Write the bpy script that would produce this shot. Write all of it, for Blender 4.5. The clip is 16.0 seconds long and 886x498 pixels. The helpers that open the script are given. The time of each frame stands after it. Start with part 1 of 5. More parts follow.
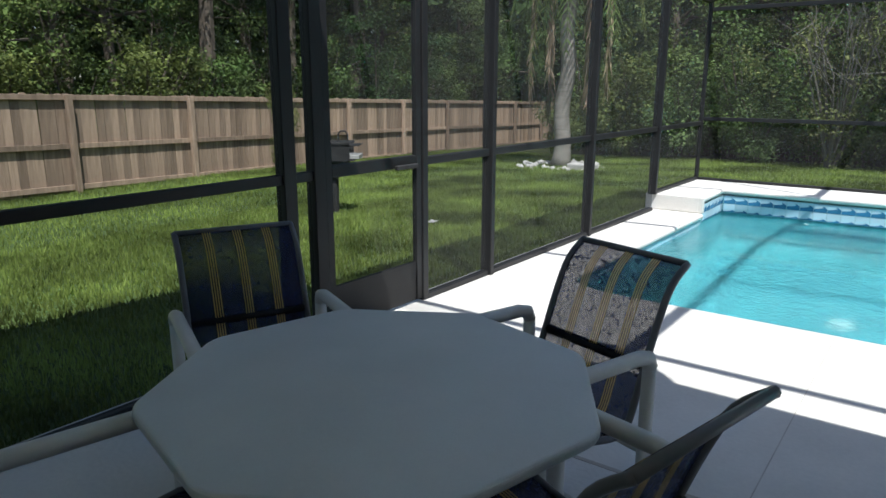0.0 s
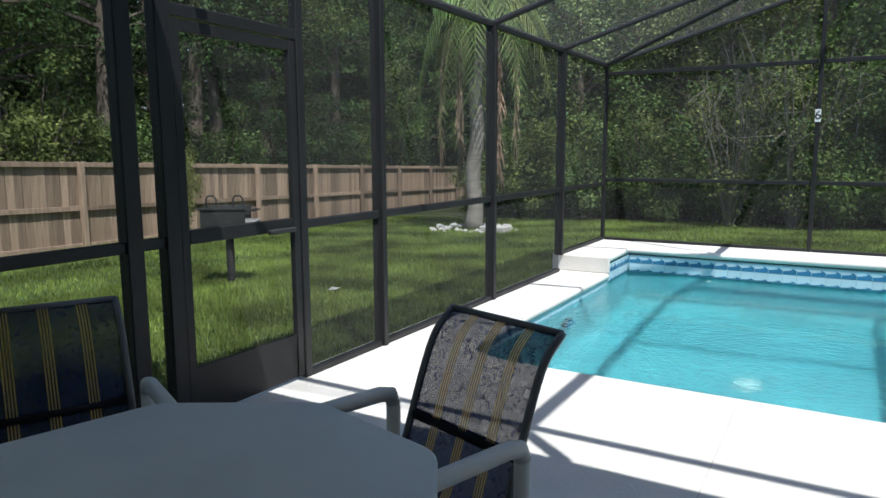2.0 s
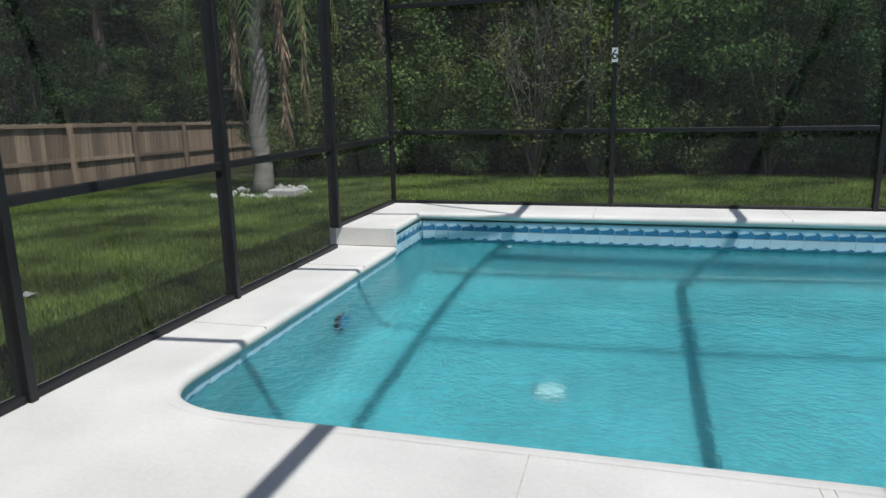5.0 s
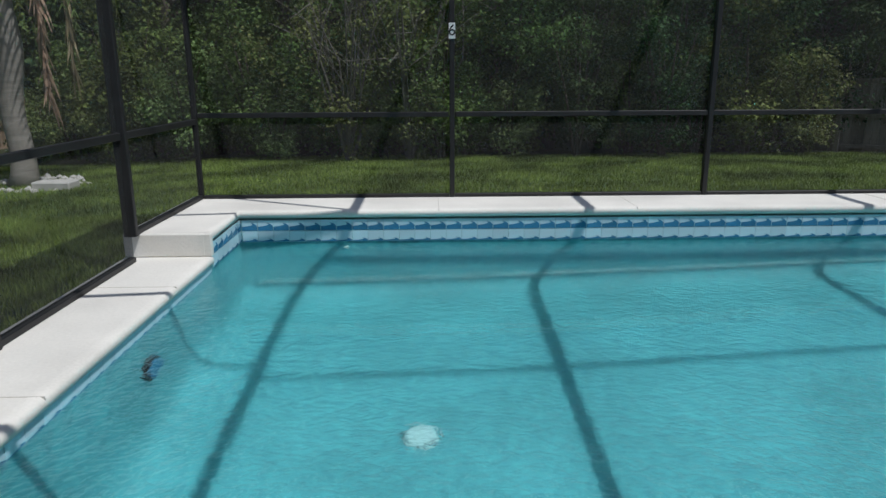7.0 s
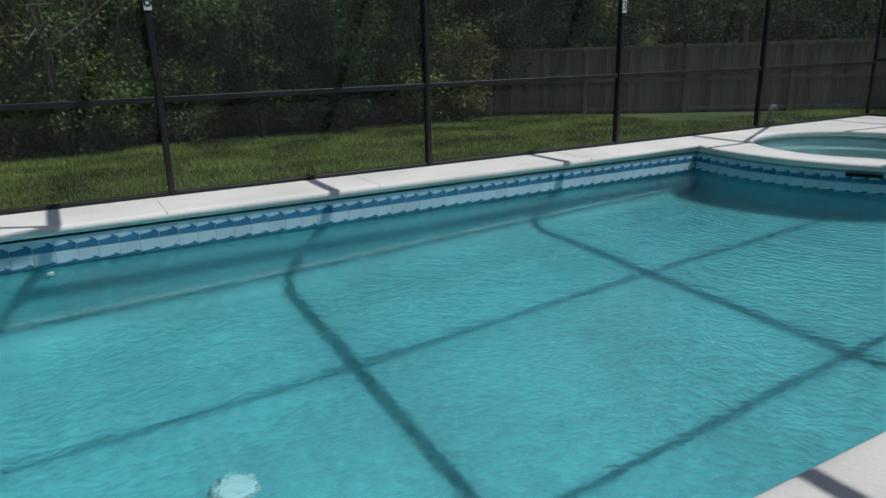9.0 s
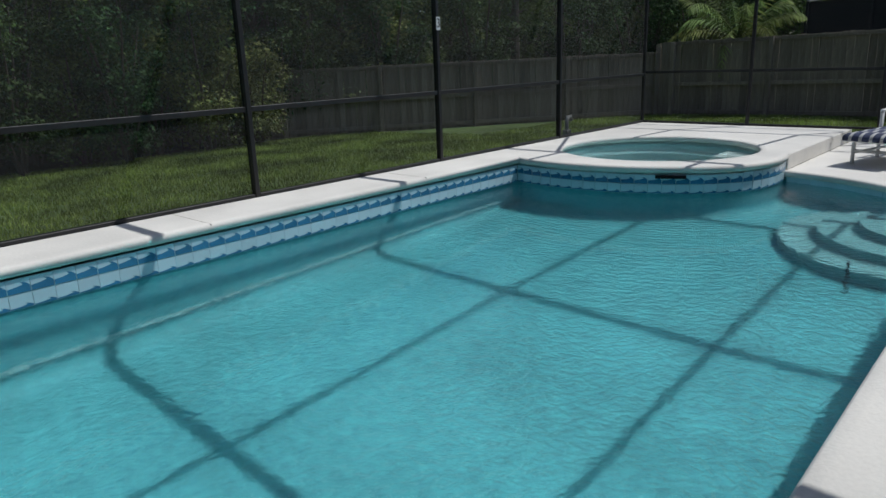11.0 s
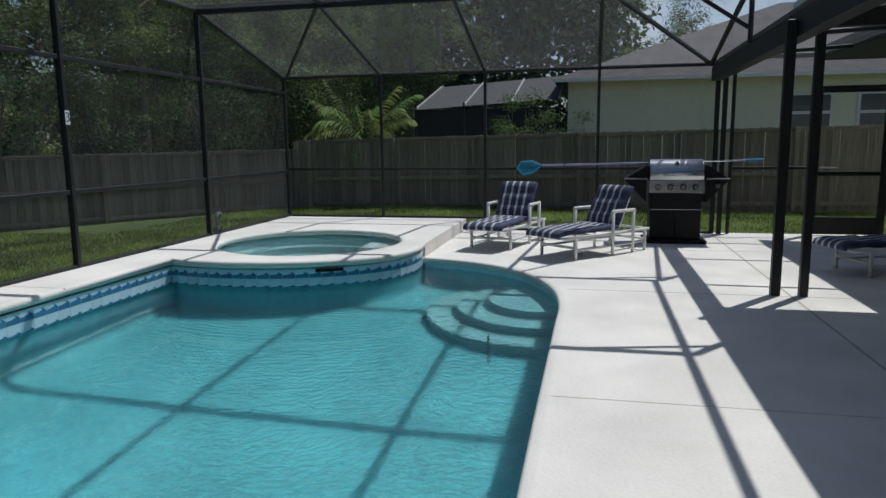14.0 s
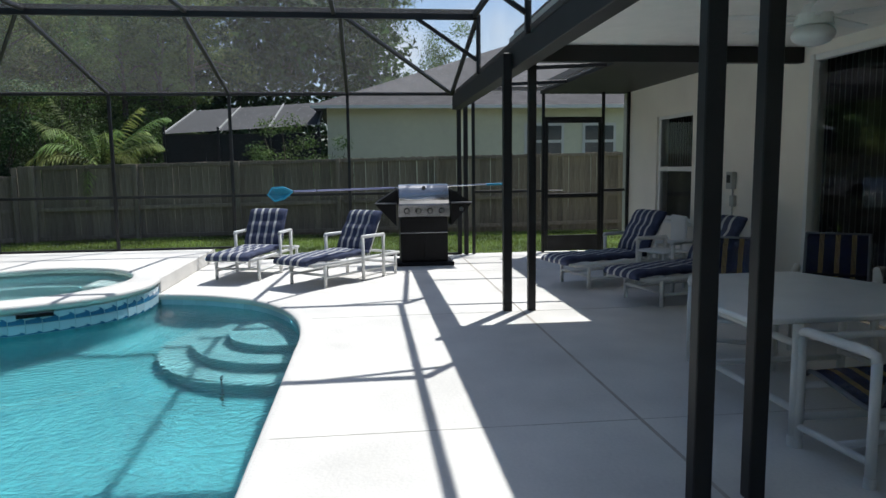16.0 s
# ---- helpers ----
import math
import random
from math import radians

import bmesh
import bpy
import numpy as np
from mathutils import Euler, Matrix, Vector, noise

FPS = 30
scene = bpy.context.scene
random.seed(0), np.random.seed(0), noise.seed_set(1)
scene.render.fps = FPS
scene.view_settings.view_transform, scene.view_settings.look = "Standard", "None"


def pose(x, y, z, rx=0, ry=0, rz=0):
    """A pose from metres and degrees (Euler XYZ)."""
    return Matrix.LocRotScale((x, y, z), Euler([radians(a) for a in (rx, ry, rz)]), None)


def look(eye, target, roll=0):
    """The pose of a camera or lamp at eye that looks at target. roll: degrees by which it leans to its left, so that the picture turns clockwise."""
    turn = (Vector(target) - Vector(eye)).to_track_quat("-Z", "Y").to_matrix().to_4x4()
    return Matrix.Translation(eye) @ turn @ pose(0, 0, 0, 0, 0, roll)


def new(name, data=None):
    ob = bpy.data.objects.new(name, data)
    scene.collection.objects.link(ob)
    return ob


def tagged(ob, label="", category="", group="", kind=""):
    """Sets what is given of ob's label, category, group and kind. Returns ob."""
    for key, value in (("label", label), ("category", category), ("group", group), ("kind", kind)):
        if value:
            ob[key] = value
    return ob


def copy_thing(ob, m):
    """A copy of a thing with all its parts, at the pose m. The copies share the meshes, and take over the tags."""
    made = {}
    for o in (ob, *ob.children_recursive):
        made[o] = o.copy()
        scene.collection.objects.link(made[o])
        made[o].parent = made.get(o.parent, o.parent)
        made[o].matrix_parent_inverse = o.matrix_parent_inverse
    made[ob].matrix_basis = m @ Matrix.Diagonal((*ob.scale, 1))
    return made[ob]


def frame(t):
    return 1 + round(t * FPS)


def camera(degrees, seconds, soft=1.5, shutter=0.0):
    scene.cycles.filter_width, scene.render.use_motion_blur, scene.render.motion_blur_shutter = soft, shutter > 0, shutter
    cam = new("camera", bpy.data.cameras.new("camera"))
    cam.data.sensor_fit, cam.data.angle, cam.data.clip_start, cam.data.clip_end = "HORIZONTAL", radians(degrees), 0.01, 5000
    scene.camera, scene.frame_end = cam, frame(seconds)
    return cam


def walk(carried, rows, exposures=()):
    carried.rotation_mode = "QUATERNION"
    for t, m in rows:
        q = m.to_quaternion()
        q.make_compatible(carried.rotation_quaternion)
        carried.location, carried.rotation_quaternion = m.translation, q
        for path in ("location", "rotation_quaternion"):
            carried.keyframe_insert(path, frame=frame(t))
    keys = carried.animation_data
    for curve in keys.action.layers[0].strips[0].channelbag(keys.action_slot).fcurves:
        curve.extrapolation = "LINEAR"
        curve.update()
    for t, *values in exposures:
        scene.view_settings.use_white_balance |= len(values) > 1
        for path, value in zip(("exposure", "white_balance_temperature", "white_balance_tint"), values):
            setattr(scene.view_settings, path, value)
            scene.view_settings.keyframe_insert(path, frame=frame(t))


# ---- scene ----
cam = camera(65.9, 16.0)
PATH = [
    (0, (0.262, 0.101, 1.489), (-0.901, 1.66, 1.025), 0.1),
    (0.5, (0.259, 0.207, 1.454), (-0.954, 1.747, 1.057), -0.1),
    (1, (0.247, 0.336, 1.432), (-0.944, 1.91, 1.112), 0.2),
    (1.5, (0.253, 0.429, 1.437), (-0.849, 2.072, 1.147), 0.2),
    (2, (0.27, 0.529, 1.433), (-0.729, 2.238, 1.154), -0.2),
    (2.5, (0.294, 0.685, 1.432), (-0.612, 2.45, 1.178), -0.6),
    (3, (0.261, 0.911, 1.423), (-0.544, 2.723, 1.162), -0.8),
    (3.5, (0.241, 1.171, 1.398), (-0.428, 3.036, 1.123), -0.9),
    (4, (0.274, 1.501, 1.401), (-0.318, 3.387, 1.099), -1.1),
    (4.2, (0.28, 1.635, 1.4), (-0.316, 3.513, 1.055), -1.5),
    (6.5, (-0.156, 2.814, 1.403), (-0.321, 4.752, 0.94), -0.0),
    (7, (-0.288, 2.974, 1.424), (-0.25, 4.913, 0.934), -0.3),
    (7.5, (-0.502, 3.24, 1.474), (-0.168, 5.141, 0.948), -0.8),
    (8, (-0.665, 3.368, 1.492), (-0.1, 5.204, 0.936), -0.4),
    (8.5, (-0.807, 3.432, 1.459), (-0.049, 5.195, 0.895), -0.8),
    (9, (-0.909, 3.545, 1.43), (0.031, 5.218, 0.865), -1.3),
    (9.2, (-0.927, 3.618, 1.426), (0.08, 5.25, 0.859), -1.3),
    (11.3, (-1.092, 4.303, 1.442), (0.397, 5.534, 0.925), -1.7),
    (11.5, (-1.082, 4.344, 1.455), (0.452, 5.524, 0.951), -1.3),
    (12, (-1.049, 4.422, 1.486), (0.579, 5.487, 1.02), -1.3),
    (12.5, (-1.058, 4.457, 1.507), (0.664, 5.38, 1.079), -1.3),
    (13, (-1.092, 4.482, 1.52), (0.716, 5.245, 1.135), -1.4),
    (13.5, (-1.16, 4.468, 1.53), (0.719, 5.059, 1.186), -1.1),
    (14, (-1.216, 4.436, 1.539), (0.715, 4.857, 1.234), -0.6),
    (14.5, (-1.217, 4.391, 1.549), (0.748, 4.636, 1.271), -0.6),
    (15, (-1.167, 4.275, 1.541), (0.813, 4.35, 1.272), -0.9),
    (15.5, (-1.088, 4.17, 1.541), (0.895, 4.112, 1.287), -0.7),
    (16, (-0.964, 4.079, 1.515), (1.01, 3.859, 1.279), -0.7),
]
EXPOSURES = [(0.0, 0.75, 6050, 8), (1.5, 0.72, 6050, 8), (3.0, 0.43, 6050, 8), (4.2, 0.17, 6050, 8), (6.5, -0.12, 6050, 8), (9.0, -0.32, 6050, 8), (11.5, -0.27, 6050, 8), (12.5, -0.24, 6050, 8), (14.0, -0.17, 6050, 8), (15.0, 0.06, 6050, 8), (15.5, 0.21, 6050, 8), (16.0, 0.43, 6050, 8)]
walk(cam, [(t, look(eye, target, roll)) for t, eye, target, roll in PATH], EXPOSURES)

# ---- light ----
SUN_STEP = (-0.415, 0.315, -1.0)          # how the sunlight travels
world = bpy.data.worlds.new("sky")
scene.world = world
world.use_nodes = True
wn, wl = world.node_tree.nodes, world.node_tree.links
wn.clear()
sky = wn.new("ShaderNodeTexSky")
sky.sky_type = "NISHITA"
sky.sun_disc = False
sky.sun_elevation, sky.sun_rotation = radians(61.5), radians(129)
wc = wn.new("ShaderNodeTexCoord")
wno = wn.new("ShaderNodeTexNoise")
wno.inputs["Scale"].default_value, wno.inputs["Detail"].default_value = 3.2, 6
wr = wn.new("ShaderNodeValToRGB")
wr.color_ramp.elements[0].position, wr.color_ramp.elements[1].position = 0.60, 0.78
wm = wn.new("ShaderNodeMixRGB")
wm.inputs["Color2"].default_value = (6.5, 6.7, 7.0, 1)
wb = wn.new("ShaderNodeBackground")
wb.inputs["Strength"].default_value = 0.106
wo = wn.new("ShaderNodeOutputWorld")
wl.new(wc.outputs["Generated"], wno.inputs["Vector"])
wl.new(wno.outputs["Fac"], wr.inputs["Fac"])
wl.new(wr.outputs["Color"], wm.inputs["Fac"])
wl.new(sky.outputs["Color"], wm.inputs["Color1"])
wl.new(wm.outputs["Color"], wb.inputs["Color"])
wl.new(wb.outputs["Background"], wo.inputs["Surface"])
sun_data = bpy.data.lights.new("sun", "SUN")
sun_data.energy, sun_data.angle, sun_data.color = 5.0, radians(0.55), (1.0, 0.96, 0.9)
sun = new("sun", sun_data)
sun.rotation_euler = Vector(SUN_STEP).to_track_quat("-Z", "Y").to_euler()
sun.location = (6, -5, 14)


# ---- materials ----
def material(name, color, rough=0.6, metal=0.0, var=0.12, scale=6.0, fine=60.0, bump=0.15, spec=0.4, dark=None, rand=0.0, coords="Object", stretch=(1, 1, 1), grain=0.5):
    """A surface with variation at two scales and a fine relief. rand: how far alike pieces differ."""
    m = bpy.data.materials.new(name)
    m.use_nodes = True
    n, l = m.node_tree.nodes, m.node_tree.links
    b = n["Principled BSDF"]
    b.inputs["Roughness"].default_value, b.inputs["Metallic"].default_value = rough, metal
    b.inputs["Specular IOR Level"].default_value = spec
    tc = n.new("ShaderNodeTexCoord")
    mp = n.new("ShaderNodeMapping")
    mp.inputs["Scale"].default_value = stretch
    l.new(tc.outputs[coords], mp.inputs["Vector"])
    big, small = n.new("ShaderNodeTexNoise"), n.new("ShaderNodeTexNoise")
    big.inputs["Scale"].default_value, small.inputs["Scale"].default_value = scale, fine
    big.inputs["Detail"].default_value, small.inputs["Detail"].default_value = 5, 4
    l.new(mp.outputs["Vector"], big.inputs["Vector"])
    l.new(mp.outputs["Vector"], small.inputs["Vector"])
    mix = n.new("ShaderNodeMixRGB")
    c2 = dark or tuple(c * (1 - 2.2 * var) for c in color)
    c1 = tuple(min(1, c * (1 + 0.5 * var)) for c in color)
    mix.inputs["Color1"].default_value, mix.inputs["Color2"].default_value = (*c2, 1), (*c1, 1)
    add = n.new("ShaderNodeMath")
    add.operation = "MULTIPLY_ADD"
    add.inputs[1].default_value, add.inputs[2].default_value = grain, 0.0
    l.new(small.outputs["Fac"], add.inputs[0])
    add2 = n.new("ShaderNodeMath")
    add2.operation = "MULTIPLY_ADD"
    add2.inputs[1].default_value = 1.6
    l.new(big.outputs["Fac"], add2.inputs[0])
    off = n.new("ShaderNodeMath")
    off.operation = "SUBTRACT"
    off.inputs[1].default_value = 0.25 + 0.5 * grain
    l.new(add.outputs[0], off.inputs[0])
    l.new(off.outputs[0], add2.inputs[2])
    add2.use_clamp = True
    l.new(add2.outputs[0], mix.inputs["Fac"])
    out = mix.outputs["Color"]
    if rand:
        oi, hs = n.new("ShaderNodeObjectInfo"), n.new("ShaderNodeHueSaturation")
        rm = n.new("ShaderNodeMapRange")
        rm.inputs["To Min"].default_value, rm.inputs["To Max"].default_value = 1 - rand, 1 + rand
        l.new(oi.outputs["Random"], rm.inputs["Value"])
        l.new(rm.outputs["Result"], hs.inputs["Value"])
        l.new(out, hs.inputs["Color"])
        out = hs.outputs["Color"]
    l.new(out, b.inputs["Base Color"])
    if bump:
        bp = n.new("ShaderNodeBump")
        bp.inputs["Strength"].default_value, bp.inputs["Distance"].default_value = bump, 0.01
        l.new(small.outputs["Fac"], bp.inputs["Height"])
        l.new(bp.outputs["Normal"], b.inputs["Normal"])
    return m


def leaf_material(name, color, rand=0.35, glow=0.35):
    """Leaves: noise paints lit and dark clumps into the tone; some light passes through."""
    m = bpy.data.materials.new(name)
    m.use_nodes = True
    n, l = m.node_tree.nodes, m.node_tree.links
    n.clear()
    out, mix = n.new("ShaderNodeOutputMaterial"), n.new("ShaderNodeMixShader")
    d, t = n.new("ShaderNodeBsdfPrincipled"), n.new("ShaderNodeBsdfTranslucent")
    d.inputs["Roughness"].default_value = 0.65
    d.inputs["Specular IOR Level"].default_value = 0.16
    g, hs = n.new("ShaderNodeNewGeometry"), n.new("ShaderNodeHueSaturation")
    hs.inputs["Color"].default_value = (*color, 1)
    rm, rh = n.new("ShaderNodeMapRange"), n.new("ShaderNodeMapRange")
    rm.inputs["To Min"].default_value, rm.inputs["To Max"].default_value = 1 - rand, 1 + rand * 1.5
    rh.inputs["To Min"].default_value, rh.inputs["To Max"].default_value = 0.46, 0.53
    oi = n.new("ShaderNodeObjectInfo")
    l.new(g.outputs["Random Per Island"], rm.inputs["Value"])
    l.new(oi.outputs["Random"], rh.inputs["Value"])
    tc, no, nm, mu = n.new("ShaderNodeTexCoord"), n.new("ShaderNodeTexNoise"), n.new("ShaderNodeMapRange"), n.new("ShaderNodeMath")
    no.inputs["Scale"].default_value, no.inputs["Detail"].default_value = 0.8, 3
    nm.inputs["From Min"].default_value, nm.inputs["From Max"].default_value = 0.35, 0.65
    # Brightens some clumps as if sunlit, darkens others as if shaded
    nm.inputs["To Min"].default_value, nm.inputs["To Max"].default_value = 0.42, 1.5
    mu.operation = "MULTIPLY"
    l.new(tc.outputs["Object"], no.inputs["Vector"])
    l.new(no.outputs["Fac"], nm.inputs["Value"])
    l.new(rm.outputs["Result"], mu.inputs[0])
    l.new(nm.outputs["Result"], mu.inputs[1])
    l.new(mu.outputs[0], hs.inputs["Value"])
    l.new(rh.outputs["Result"], hs.inputs["Hue"])
    l.new(hs.outputs["Color"], d.inputs["Base Color"])
    l.new(hs.outputs["Color"], t.inputs["Color"])
    mix.inputs["Fac"].default_value = glow
    l.new(d.outputs[0], mix.inputs[1])
    l.new(t.outputs[0], mix.inputs[2])
    l.new(mix.outputs[0], out.inputs["Surface"])
    return m


def woven(name, color, clear, rough=0.7, sheer=0.0, figure=1.3, swing=0.03):
    """A woven mesh too fine to see thread by thread: part cloth, part gap."""
    m = bpy.data.materials.new(name)
    m.use_nodes = True
    n, l = m.node_tree.nodes, m.node_tree.links
    b = n["Principled BSDF"]
    b.inputs["Base Color"].default_value, b.inputs["Roughness"].default_value = (*color, 1), rough
    b.inputs["Specular IOR Level"].default_value = 0.2
    t, mix = n.new("ShaderNodeBsdfTransparent"), n.new("ShaderNodeMixShader")
    no = n.new("ShaderNodeTexNoise")
    no.inputs["Scale"].default_value = figure
    no.inputs["Distortion"].default_value = 1.2 if figure > 5 else 0.0
    tc = n.new("ShaderNodeTexCoord")
    l.new(tc.outputs["Object"], no.inputs["Vector"])
    rm = n.new("ShaderNodeMapRange")
    rm.inputs["From Min"].default_value, rm.inputs["From Max"].default_value = 0.3, 0.7
    rm.inputs["To Min"].default_value, rm.inputs["To Max"].default_value = clear - swing, clear + swing
    l.new(no.outputs["Fac"], rm.inputs["Value"])
    l.new(rm.outputs["Result"], mix.inputs["Fac"])
    cloth = b.outputs[0]
    if sheer:
        tr, m2 = n.new("ShaderNodeBsdfTranslucent"), n.new("ShaderNodeMixShader")
        tr.inputs["Color"].default_value = (*[min(1, 2.2 * c) for c in color], 1)
        m2.inputs["Fac"].default_value = sheer
        l.new(b.outputs[0], m2.inputs[1])
        l.new(tr.outputs[0], m2.inputs[2])
        cloth = m2.outputs[0]
    l.new(cloth, mix.inputs[1])
    l.new(t.outputs[0], mix.inputs[2])
    l.new(mix.outputs[0], n["Material Output"].inputs["Surface"])
    return m


def water_material():
    m = bpy.data.materials.new("pool_water")
    m.use_nodes = True
    n, l = m.node_tree.nodes, m.node_tree.links
    b = n["Principled BSDF"]
    b.inputs["Base Color"].default_value = (0.62, 0.93, 0.95, 1)
    b.inputs["Roughness"].default_value, b.inputs["IOR"].default_value = 0.0, 1.17
    b.inputs["Transmission Weight"].default_value = 1.0
    tc = n.new("ShaderNodeTexCoord")
    w1, w2 = n.new("ShaderNodeTexNoise"), n.new("ShaderNodeTexNoise")
    w1.inputs["Scale"].default_value, w2.inputs["Scale"].default_value = 11.0, 30.0
    w1.inputs["Detail"].default_value, w2.inputs["Detail"].default_value = 2, 3
    w1.inputs["Distortion"].default_value = 0.6
    l.new(tc.outputs["Object"], w1.inputs["Vector"])
    l.new(tc.outputs["Object"], w2.inputs["Vector"])
    ad = n.new("ShaderNodeMath")
    ad.operation = "MULTIPLY_ADD"
    ad.inputs[1].default_value = 0.55
    l.new(w2.outputs["Fac"], ad.inputs[0])
    l.new(w1.outputs["Fac"], ad.inputs[2])
    bp = n.new("ShaderNodeBump")
    bp.inputs["Strength"].default_value, bp.inputs["Distance"].default_value = 0.42, 0.011
    height = ad.outputs[0]
    for x, y, reach, wave, amount in ((6.2, 7.4, 4.2, 3.6, 0.30), (-1.9, 7.9, 1.4, 4.6, 0.13), (4.72, 5.25, 1.6, 4.4, 0.16)):   # rings round the spillway, a return jet and the thin upright
        mv = n.new("ShaderNodeVectorMath")
        mv.operation = "SUBTRACT"
        mv.inputs[1].default_value = (x, y, -0.13)
        l.new(tc.outputs["Object"], mv.inputs[0])
        ln = n.new("ShaderNodeVectorMath")
        ln.operation = "LENGTH"
        l.new(mv.outputs["Vector"], ln.inputs[0])
        rg = n.new("ShaderNodeTexWave")
        rg.wave_type, rg.rings_direction = "RINGS", "SPHERICAL"
        rg.inputs["Scale"].default_value, rg.inputs["Distortion"].default_value = wave, 5.0
        rg.inputs["Detail"].default_value, rg.inputs["Detail Scale"].default_value = 2.0, 1.2
        l.new(mv.outputs["Vector"], rg.inputs["Vector"])
        fade = n.new("ShaderNodeMapRange")
        fade.inputs["From Min"].default_value, fade.inputs["From Max"].default_value = 0.2, reach
        fade.inputs["To Min"].default_value, fade.inputs["To Max"].default_value = amount, 0.0
        l.new(ln.outputs["Value"], fade.inputs["Value"])
        sm = n.new("ShaderNodeMath")
        sm.operation = "MULTIPLY_ADD"
        l.new(rg.outputs["Fac"], sm.inputs[0])
        l.new(fade.outputs["Result"], sm.inputs[1])
        l.new(height, sm.inputs[2])
        height = sm.outputs[0]
    l.new(height, bp.inputs["Height"])
    l.new(bp.outputs["Normal"], b.inputs["Normal"])
    # the sheen of the surface, with sharper wavelets
    b.inputs["Coat Weight"].default_value, b.inputs["Coat Roughness"].default_value, b.inputs["Coat IOR"].default_value = 1.0, 0.0, 1.33
    bc = n.new("ShaderNodeBump")
    bc.inputs["Strength"].default_value, bc.inputs["Distance"].default_value = 1.0, 0.045
    l.new(height, bc.inputs["Height"])
    l.new(bc.outputs["Normal"], b.inputs["Coat Normal"])
    return m


def glass_material():
    m = bpy.data.materials.new("window_glass")
    m.use_nodes = True
    b = m.node_tree.nodes["Principled BSDF"]
    b.inputs["Base Color"].default_value = (0.9, 0.93, 0.93, 1)
    b.inputs["Roughness"].default_value, b.inputs["IOR"].default_value = 0.02, 1.45
    b.inputs["Transmission Weight"].default_value = 1.0
    return m


DECK = material("deck_concrete", (0.75, 0.72, 0.67), 0.85, var=0.115, scale=1.3, fine=45, bump=0.25)
HAIRLINE = material("hairline_joint", (0.58, 0.54, 0.49), 0.9, var=0.15)
JOINT = material("joint_filler", (0.50, 0.45, 0.39), 0.9, var=0.15)
# Mottle stands in for the ripple light that plays on the pool floor
PLASTER = material("caustic_plaster", (0.088, 0.335, 0.372), 0.7, var=0.145, scale=1.1, fine=15, bump=0.05, grain=2.5)
# Spa and step plaster: paler, in place of shallow water's weaker tint
PALE_PLASTER = material("pale_plaster", (0.36, 0.53, 0.54), 0.7, var=0.06, scale=2, fine=20, bump=0.05)
STEP_PLASTER = material("step_plaster", (0.19, 0.37, 0.385), 0.7, var=0.08, scale=2, fine=20, bump=0.05)
# Blue-grey stands for pool reflection and shade under the coping
BAND = material("pool_band", (0.30, 0.52, 0.54), 0.6, var=0.08, scale=3)
TILE_PALE = material("tile_pale_blue", (0.50, 0.68, 0.76), 0.18, var=0.05, rand=0.06, bump=0.02)
TILE_BLUE = material("tile_deep_blue", (0.05, 0.20, 0.36), 0.18, var=0.2, rand=0.15, bump=0.02)
BRONZE = material("bronze_aluminium", (0.021, 0.021, 0.022), 0.5, 0.0, var=0.2, scale=4, bump=0.03, spec=0.35)
SCREEN = woven("insect_screen", (0.03, 0.03, 0.03), 0.53)
# Denser than SCREEN, added to deepen the shade on the west lawn
WEST_SCREEN = woven("dense_screen", (0.034, 0.034, 0.034), 0.46)
# Clearer than SCREEN, to brighten the fence and house wall behind it
EAST_SCREEN = woven("clear_screen", (0.03, 0.03, 0.03), 0.68)
ROOF_SCREEN = woven("roof_screen", (0.085, 0.085, 0.085), 0.73, 0.7, 0.35)
STUCCO = material("cream_stucco", (0.86, 0.81, 0.73), 0.9, var=0.05, scale=1.5, fine=70, bump=0.5)
WHITE_PAINT = material("white_paint", (0.78, 0.77, 0.74), 0.55, var=0.03, bump=0.05)
CEILING_PAINT = material("ceiling_paint", (0.86, 0.83, 0.78), 0.85, var=0.04, fine=80, bump=0.3)
PVC = material("white_pvc", (0.74, 0.74, 0.72), 0.32, var=0.05, bump=0.02)
TABLETOP = material("table_top", (0.74, 0.76, 0.77), 0.3, var=0.06, scale=3, fine=120, bump=0.06)
NAVY = woven("navy_sling", (0.028, 0.040, 0.100), 0.30, 0.7, 0.4, 70.0, 0.12)
GOLD = woven("gold_stripe", (0.46, 0.33, 0.11), 0.16, 0.7, 0.5, 70.0, 0.06)
SLING_RAIL = material("sling_rail", (0.15, 0.155, 0.17), 0.4, var=0.08, bump=0.02)
CUSH_NAVY = material("navy_cushion", (0.055, 0.068, 0.135), 0.85, var=0.3, scale=18, fine=90, bump=0.5)
CUSH_PALE = material("pale_stripe", (0.54, 0.54, 0.53), 0.85, var=0.15, scale=18, fine=90, bump=0.5)
STEEL = material("brushed_steel", (0.52, 0.52, 0.53), 0.24, 1.0, var=0.06, fine=140, bump=0.05, stretch=(1, 0.05, 1))
BLACK = material("black_enamel", (0.010, 0.010, 0.011), 0.5, var=0.2, bump=0.04, spec=0.2)
CHROME = material("chrome", (0.75, 0.75, 0.75), 0.15, 1.0, var=0.04, bump=0.0)
IRON = material("weathered_iron", (0.05, 0.05, 0.05), 0.7, 0.3, var=0.3, scale=12, bump=0.3)
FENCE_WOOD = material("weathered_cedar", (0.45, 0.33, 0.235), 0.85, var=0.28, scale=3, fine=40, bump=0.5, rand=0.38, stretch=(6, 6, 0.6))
# Cedar again, its colour taken darker and greyer for the shaded fences
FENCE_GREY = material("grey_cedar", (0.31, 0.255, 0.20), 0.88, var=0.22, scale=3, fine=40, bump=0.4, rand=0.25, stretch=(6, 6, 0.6))
